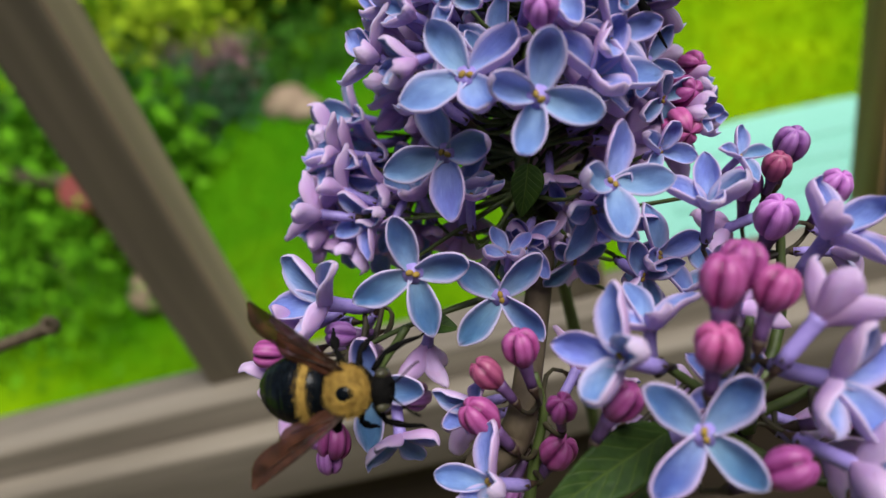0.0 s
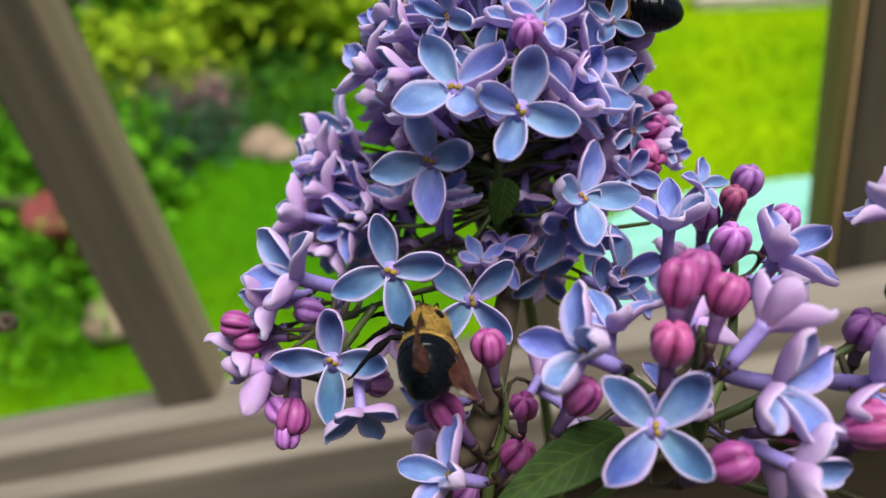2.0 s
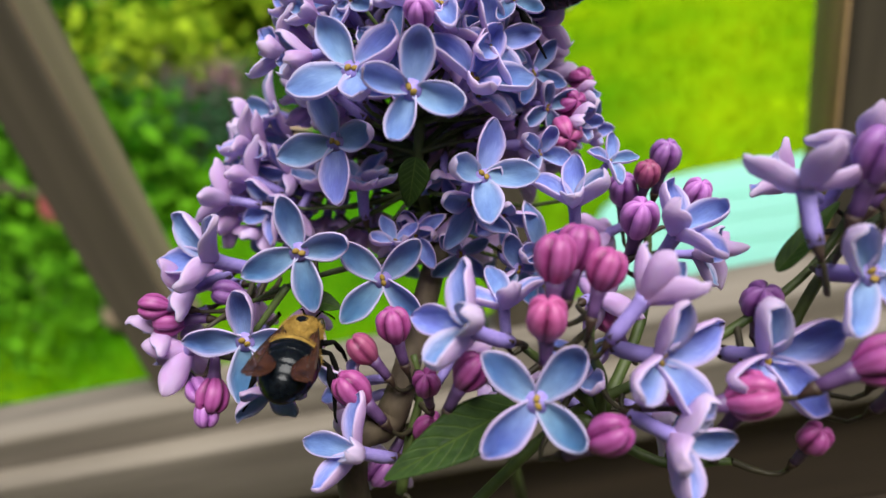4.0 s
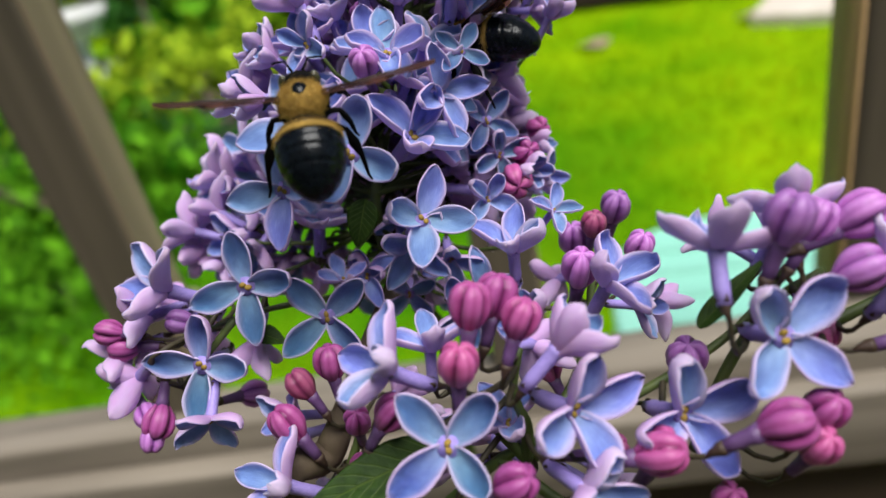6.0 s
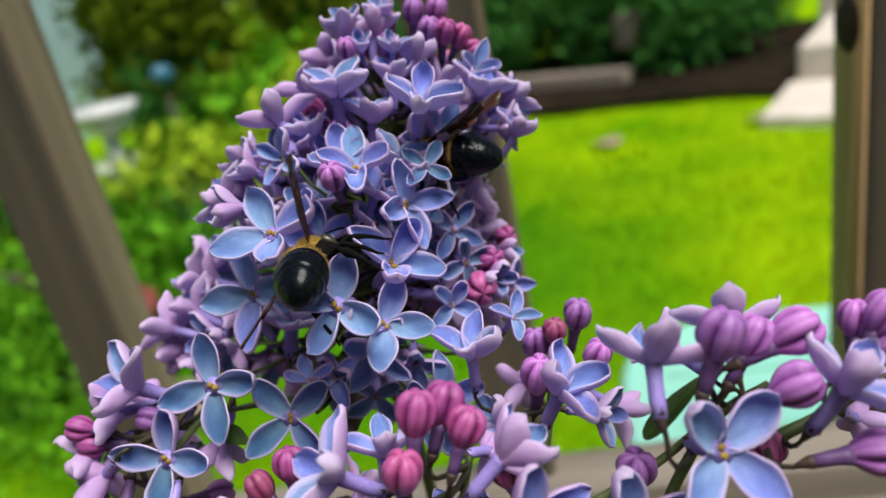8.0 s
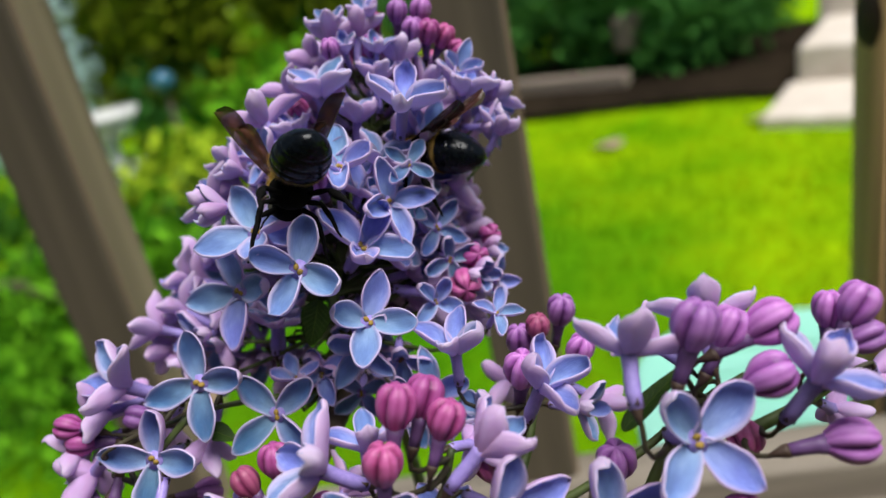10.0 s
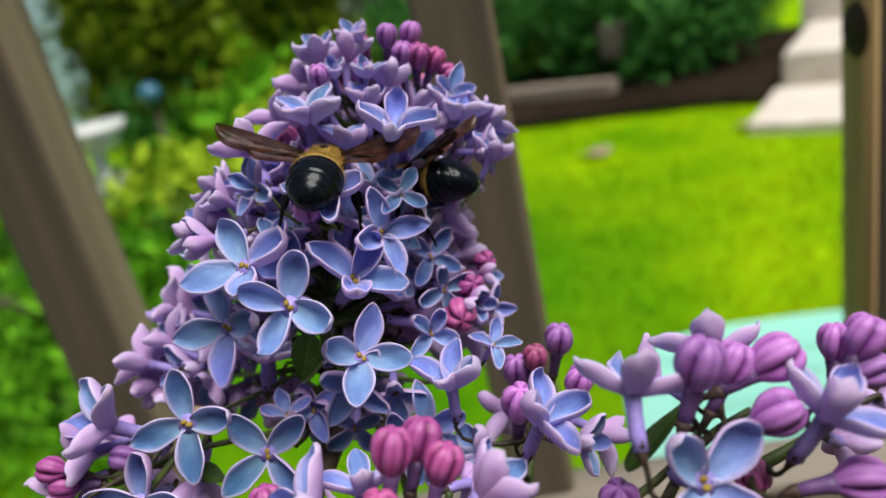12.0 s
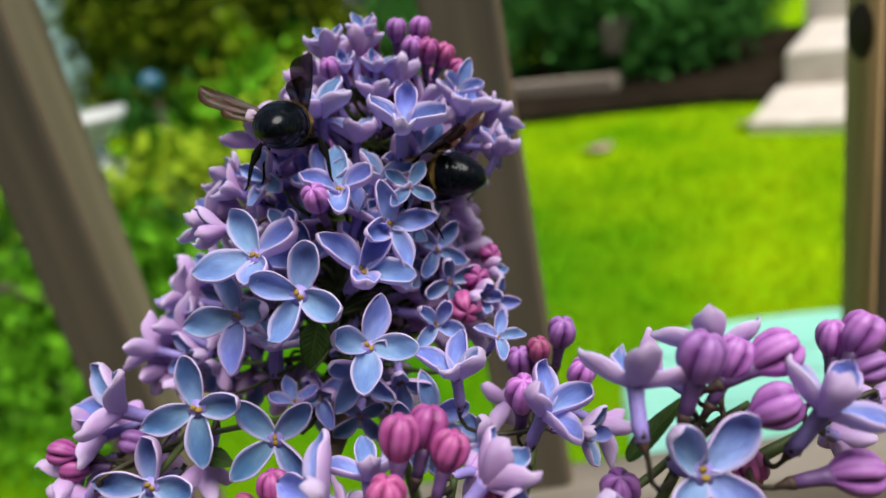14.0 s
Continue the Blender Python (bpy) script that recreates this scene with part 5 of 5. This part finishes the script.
def wing_mesh(name, length, width, material, tail):
    """A wing along +x from its root, with a stiff leading edge; slightly pleated."""
    bm = bmesh.new()
    n, m_ = 16, 6
    rows = {0: [], 1: []}
    for k in (0, 1):
        for j in range(n + 1):
            v = j / n
            lead = 0.10 * width * math.sin(math.pi * v) + 0.02 * width
            w = width * (0.10 + 0.95 * v ** 0.8) * math.sqrt(max(0.0, 1 - max(0, (v - 0.55) / 0.455) ** 2.4)) * tail
            row = []
            for i in range(m_ + 1):
                u = i / m_
                z = 0.00025 * math.sin(u * 9 + v * 2) * (0.3 + v) - (0.00005 if k else 0)
                row.append(bm.verts.new((v * length, lead - u * (w + lead * 0.3), z)))
            rows[k].append(row)
    for j in range(n):
        for i in range(m_):
            a, b = rows[0], rows[1]
            bm.faces.new((a[j][i], a[j][i + 1], a[j + 1][i + 1], a[j + 1][i]))
            bm.faces.new((b[j][i], b[j + 1][i], b[j + 1][i + 1], b[j][i + 1]))
    bmesh.ops.recalc_face_normals(bm, faces=bm.faces)
    return finish(bm, name, [material])


def vein_mesh(length, width):
    bm = bmesh.new()
    for pts, r in (([(0, 0.0003, 0), (0.5, 0.09, 0), (0.86, 0.045, 0)], 0.00014), ([(0, 0, 0), (0.3, -0.12, 0), (0.62, -0.30, 0)], 0.00009),
                   ([(0.3, -0.12, 0), (0.55, -0.14, 0), (0.82, -0.2, 0)], 0.00008), ([(0.05, -0.05, 0), (0.3, -0.35, 0), (0.5, -0.62, 0)], 0.00008),
                   ([(0.55, 0.08, 0), (0.58, -0.15, 0), (0.56, -0.28, 0)], 0.00007), ([(0.7, 0.06, 0), (0.72, -0.1, 0), (0.7, -0.2, 0)], 0.00007)):
        tube(bm, [(x * length, y * width, 0.00015) for x, y, _ in pts], r, 5)
    return finish(bm, "vein", [VEIN])


def carpenter_bee(label):
    """Origin at the waist; the head points along +x, the back up."""
    bee = thing("carpenter_bee", label, "bee")
    bee.scale = (0.93, 0.93, 0.93)
    part("abdomen", ABDOMEN, None, bee, "glossy black abdomen")
    part("abdomen_fur", hair_mesh("abdomen_fur", (-0.0034, 0, 0.0002), (0.0024, 0.0060, 0.0053), 5200, 0.0005, FUR, 3, lambda q: q[0] < 0.75), None, bee, "pale yellow band of fur")
    bm = bmesh.new()
    ellipsoid(bm, (-0.0034, 0, 0.0001), (0.0020, 0.0060, 0.0053), 3)
    part("band", bm, FUR, bee)
    bm = bmesh.new()
    ellipsoid(bm, (0.0042, 0, 0.0006), (0.0042, 0.0046, 0.0043), 3)
    th = part("thorax", bm, FUR, bee, "thorax covered with golden fur")
    tagged(part("thorax_fur", hair_mesh("thorax_fur", (0.0042, 0, 0.0006), (0.0042, 0.0046, 0.0043), 11000, 0.0006, FUR, 4, lambda q: q[2] > 0.12 and (q[0] - 0.05) ** 2 + q[1] ** 2 > 0.09), None, th), kind="stuff")
    bm = bmesh.new()
    ellipsoid(bm, (0.0046, 0, 0.0041), (0.0019, 0.0017, 0.0010), 2)
    part("bald_spot", bm, SHELL, th, "bare black spot on the thorax")
    bm = bmesh.new()
    ellipsoid(bm, (0.0042, 0, -0.0004), (0.0044, 0.0049, 0.0042), 3)
    part("breast", bm, BLACK, th)
    bm = bmesh.new()
    ellipsoid(bm, (0.0100, 0, -0.0008), (0.0022, 0.0036, 0.0032), 3)
    hd = part("head", bm, BLACK, bee, "black furry head")
    for s in (-1, 1):
        bm = bmesh.new()
        ellipsoid(bm, (0.0103, 0.0029 * s, -0.0002), (0.0013, 0.0011, 0.0022), 2)
        part("eye", bm, EYE, hd)
        bm = bmesh.new()
        tube(bm, [(0.0118, 0.0009 * s, 0.0006), (0.014, 0.0022 * s, 0.0016), (0.0156, 0.0040 * s, -0.0002), (0.0166, 0.0048 * s, -0.0016)], [0.00028, 0.0002, 0.00022, 0.0002], 6)
        part("antenna", bm, BLACK, hd)
        for k, (bx, fx, len_) in enumerate(((0.0075, 0.006, 1.0), (0.0048, 0.0, 1.05), (0.0022, -0.006, 1.25))):
            bm = bmesh.new()
            a = Vector((bx, 0.0030 * s, -0.0030))
            b = a + Vector((fx * 0.35, 0.0032 * s * len_, -0.0004))
            c = b + Vector((fx * 0.45, 0.0016 * s * len_, -0.0042 * len_))
            d = c + Vector((fx * 0.3, 0.0006 * s, -0.0034 * len_))
            e = d + Vector((fx * 0.1, 0.0006 * s, -0.0012))
            tube(bm, [a, a.lerp(b, 0.5), b, b.lerp(c, 0.5), c, c.lerp(d, 0.5), d, e], [0.0006, 0.0007, 0.0005, 0.0007 + 0.0004 * (k == 2), 0.0005, 0.00045, 0.0003, 0.0002], 7)
            part("leg", bm, BLACK, bee)
        w = part("wing", FORE, None, bee, "smoky brown translucent wing", wing_pose(s, 35, 14))
        w.scale = (1, -s, 1)
        part("hind_wing", HIND, None, w, m=pose(0.0006, -0.0018, -0.0003, 0, 0, 1))
        part("vein", VEINS, None, w)
    return bee


def wing_pose(s, sweep, lift, tilt=12):
    """The pose of a wing: sweep is its angle off the tail, lift its rise, tilt the drop of its hind edge."""
    return pose(0.0046, 0.0036 * s, 0.0030, 0, 0, s * (180 - sweep)) @ pose(0, 0, 0, 0, -lift, 0) @ pose(0, 0, 0, -tilt * s, 0, 0)


ABDOMEN = abdomen_mesh()
FORE, HIND, VEINS = wing_mesh("wing", 0.0215, 0.0062, MEMBRANE, 1.0), wing_mesh("hind_wing", 0.0135, 0.0056, MEMBRANE, 0.9), vein_mesh(0.0205, 0.0062)
visitor = carpenter_bee("large black carpenter bee with yellow fur visiting the lilac")
feeder = carpenter_bee("black carpenter bee with folded wings deep in the lilac")


# ---- what moves ----
def motions():
    # the branch drifts in the wind
    sway = [
    (0, -0.0015, 0.0002, 0.0014),
    (0.5, 0.0004, 0.0006, 0.0003),
    (1, 0.0003, 0.0006, 0.0005),
    (1.5, 0.0002, 0.0007, 0.0006),
    (2, 0.0000, -0.0005, -0.0006),
    (2.5, 0.0000, -0.0001, -0.0001),
    (3, 0.0003, -0.0010, -0.0013),
    (3.5, 0.0000, -0.0005, -0.0005),
    (4, -0.0001, 0.0000, 0.0007),
    (6.5, 0.0018, 0.0046, 0.0001),
    (7, 0.0003, 0.0141, -0.0000),
    (7.5, 0.0015, 0.0151, -0.0001),
    (10, -0.0171, 0.0185, 0.0001),
    (10.5, -0.0171, 0.0180, -0.0001),
    (11, -0.0178, 0.0178, -0.0001),
    (11.5, -0.0170, 0.0180, 0.0001),
    (12, -0.0172, 0.0180, 0.0000),
    (12.5, -0.0181, 0.0179, 0.0000),
    (13, -0.0171, 0.0180, 0.0000),
    (13.5, -0.0170, 0.0181, 0.0001),
    (14, -0.0178, 0.0183, 0.0002),
    ]
    # the spray sags while the bee lands on it
    sag = {0.0: -0.005, 0.5: -0.0065, 1.0: -0.005, 1.5: -0.001}
    for ob in (panicle, spray, front):
        home = ob.matrix_basis.copy()
        walk(ob, [(t, Matrix.Translation((x, y, z + (sag.get(t, 0.0) if ob is spray else 0.0))) @ home) for t, x, y, z in sway])
    # florets bend under the bee
    for fl, first, weighed, later in NODDING:
        home = fl.matrix_basis.to_3x3().normalized().to_4x4()
        home.translation = fl.matrix_basis.translation
        size = fl.scale.copy()
        walk(fl, [(t, Matrix.Translation(v) @ home) for t, v in ((0, first), (4.2, first), (6.3, later), (6.8, weighed), (7.7, weighed), (9.8, later), (14, later))])
        fl.scale = size
    walk(visitor, [
        (0, pose(-0.0172, -0.0229, 0.9490, 50, 4, -13)),
        (0.3, pose(-0.0099, -0.0264, 0.9395, 38, 3, 0)),
        (0.6, pose(-0.0011, -0.0208, 0.9444, 44, 4, 12)),
        (0.9, pose(0.0042, -0.0154, 0.9381, 89, -17, 52)),
        (1.2, pose(0.0034, -0.0141, 0.9384, 44, 6, 82)),
        (1.5, pose(0.0040, -0.0131, 0.9390, 36, 11, 89)),
        (2, pose(0.0052, -0.0119, 0.9392, 47, 0, 90)),
        (2.5, pose(0.0040, -0.0092, 0.9351, 84, -39, 101)),
        (3, pose(-0.0007, -0.0103, 0.9346, 62, -19, 92)),
        (3.5, pose(-0.0029, -0.0126, 0.9351, 21, 3, 87)),
        (4, pose(-0.0030, -0.0140, 0.9375, 17, 9, 86)),
        (4.2, pose(-0.0010, -0.0174, 0.9413, 17, 8, 84)),
        (5.2, pose(0.0114, -0.0169, 0.9693, 18, -45, 85)),
        (6.3, pose(0.0357, -0.0065, 0.9871, 5, -32, 100)),
        (6.5, pose(0.0403, -0.0064, 0.9846, 12, -27, 88)),
        (6.6, pose(0.0408, -0.0030, 0.9832, 11, -27, 89)),
        (6.8, pose(0.0325, 0.0109, 0.9778, -7, -2, 80)),
        (7, pose(0.0307, 0.0129, 0.9769, -59, 6, 69)),
        (7.2, pose(0.0295, 0.0124, 0.9741, -60, 6, 69)),
        (7.5, pose(0.0293, 0.0127, 0.9724, -60, 7, 69)),
        (7.7, pose(0.0282, 0.0130, 0.9727, -60, 6, 69)),
        (8.7, pose(0.0279, 0.0191, 0.9818, -27, -24, 145)),
        (9.8, pose(0.0218, 0.0230, 0.9895, 29, 47, 141)),
        (10, pose(0.0150, 0.0229, 0.9908, 29, 47, 141)),
        (10.3, pose(0.0101, 0.0259, 0.9913, 31, 47, 142)),
        (10.6, pose(0.0138, 0.0265, 0.9899, 32, 46, 142)),
        (11, pose(0.0156, 0.0253, 0.9916, 31, 47, 142)),
        (11.2, pose(0.0131, 0.0302, 0.9931, 20, 38, 126)),
        (11.4, pose(0.0119, 0.0349, 0.9916, 11, 17, 101)),
        (11.5, pose(0.0129, 0.0387, 0.9919, 12, -9, 89)),
        (12, pose(0.0197, 0.0384, 0.9931, 12, -2, 88)),
        (12.5, pose(0.0261, 0.0334, 0.9959, 6, 5, 59)),
        (13, pose(0.0246, 0.0378, 0.9952, 12, -3, 86)),
        (13.5, pose(0.0169, 0.0458, 1.0008, -10, -38, 118)),
        (14, pose(0.0110, 0.0426, 1.0023, 5, 18, 93)),
    ])
    wings = [c for c in visitor.children if c.name.startswith("wing")]
    walk(wings[0] if wings[0].scale.y > 0 else wings[1], [(0, wing_pose(-1, 38, 8, 10)), (0.3, wing_pose(-1, 34, 10, 12)), (0.6, wing_pose(-1, 50, 12, 12)), (0.9, wing_pose(-1, 14, 6, 10)), (1.2, wing_pose(-1, 14, 5, 10)), (1.5, wing_pose(-1, 14, 5, 10)), (2, wing_pose(-1, 12, 4, 10)), (2.5, wing_pose(-1, 8, 4, 10)), (3, wing_pose(-1, 12, 4, 10)), (3.5, wing_pose(-1, 18, 5, 15)), (4, wing_pose(-1, 10, 4, 10)), (4.2, wing_pose(-1, 14, 5, 12)), (5.2, wing_pose(-1, 85, 10, 10)), (6.3, wing_pose(-1, 88, 14, -55)), (6.5, wing_pose(-1, 95, 12, -52)), (6.6, wing_pose(-1, 88, 12, -45)), (6.8, wing_pose(-1, 70, 22, 20)), (7, wing_pose(-1, 68, 32, 10)), (7.2, wing_pose(-1, 68, 32, 10)), (7.5, wing_pose(-1, 68, 32, 10)), (7.7, wing_pose(-1, 68, 32, 10)), (8.7, wing_pose(-1, 70, 16, 20)), (9.8, wing_pose(-1, 23, 30, 6)), (10.2, wing_pose(-1, 23, 30, 6)), (10.5, wing_pose(-1, 23, 30, 6)), (11, wing_pose(-1, 23, 30, 6)), (11.5, wing_pose(-1, 72, 25, 48)), (12, wing_pose(-1, 75, 22, 48)), (12.5, wing_pose(-1, 68, 10, 60)), (13, wing_pose(-1, 56, 13, -2)), (13.5, wing_pose(-1, 41, 31, -28)), (14, wing_pose(-1, 20, 28, -4))])
    walk(wings[1] if wings[0].scale.y > 0 else wings[0], [(0, wing_pose(1, 38, 8, 10)), (0.3, wing_pose(1, 34, 10, 12)), (0.6, wing_pose(1, 45, 12, 12)), (0.9, wing_pose(1, 14, 6, 10)), (1.2, wing_pose(1, 12, 5, 10)), (1.5, wing_pose(1, 12, 5, 10)), (2, wing_pose(1, 10, 4, 10)), (2.5, wing_pose(1, 8, 4, 10)), (3, wing_pose(1, 10, 4, 10)), (3.5, wing_pose(1, 12, 5, 15)), (4, wing_pose(1, 7, 4, 10)), (4.2, wing_pose(1, 10, 5, 12)), (5.2, wing_pose(1, 85, 10, 10)), (6.3, wing_pose(1, 88, 14, -55)), (6.5, wing_pose(1, 95, 12, -52)), (6.6, wing_pose(1, 88, 12, -45)), (6.8, wing_pose(1, 70, 22, 20)), (7, wing_pose(1, 35, 26, 0)), (7.2, wing_pose(1, 35, 26, 0)), (7.5, wing_pose(1, 44, -1, -4)), (7.7, wing_pose(1, 44, -1, -4)), (8.7, wing_pose(1, 70, 16, 20)), (9.8, wing_pose(1, 86, 60, -28)), (10.2, wing_pose(1, 86, 60, -28)), (10.5, wing_pose(1, 86, 60, -28)), (11, wing_pose(1, 86, 60, -28)), (11.5, wing_pose(1, 72, 25, 48)), (12, wing_pose(1, 75, 22, 48)), (12.5, wing_pose(1, 80, 25, 14)), (13, wing_pose(1, 20, 7, -12)), (13.5, wing_pose(1, 44, 34, -28)), (14, wing_pose(1, 98, 28, 54))])
    rest = pose(0.0562, 0.0338, 0.9836, 3, 1, 160)
    for c in feeder.children:
        if c.name.startswith("wing"):
            s, size = (-1 if c.scale.y > 0 else 1), c.scale.copy()
            c.matrix_basis = wing_pose(s, 14, 28, 20)
            c.scale = size
    walk(feeder, [(t, Matrix.Translation((x, y, z)) @ rest) for t, x, y, z in sway])


motions()
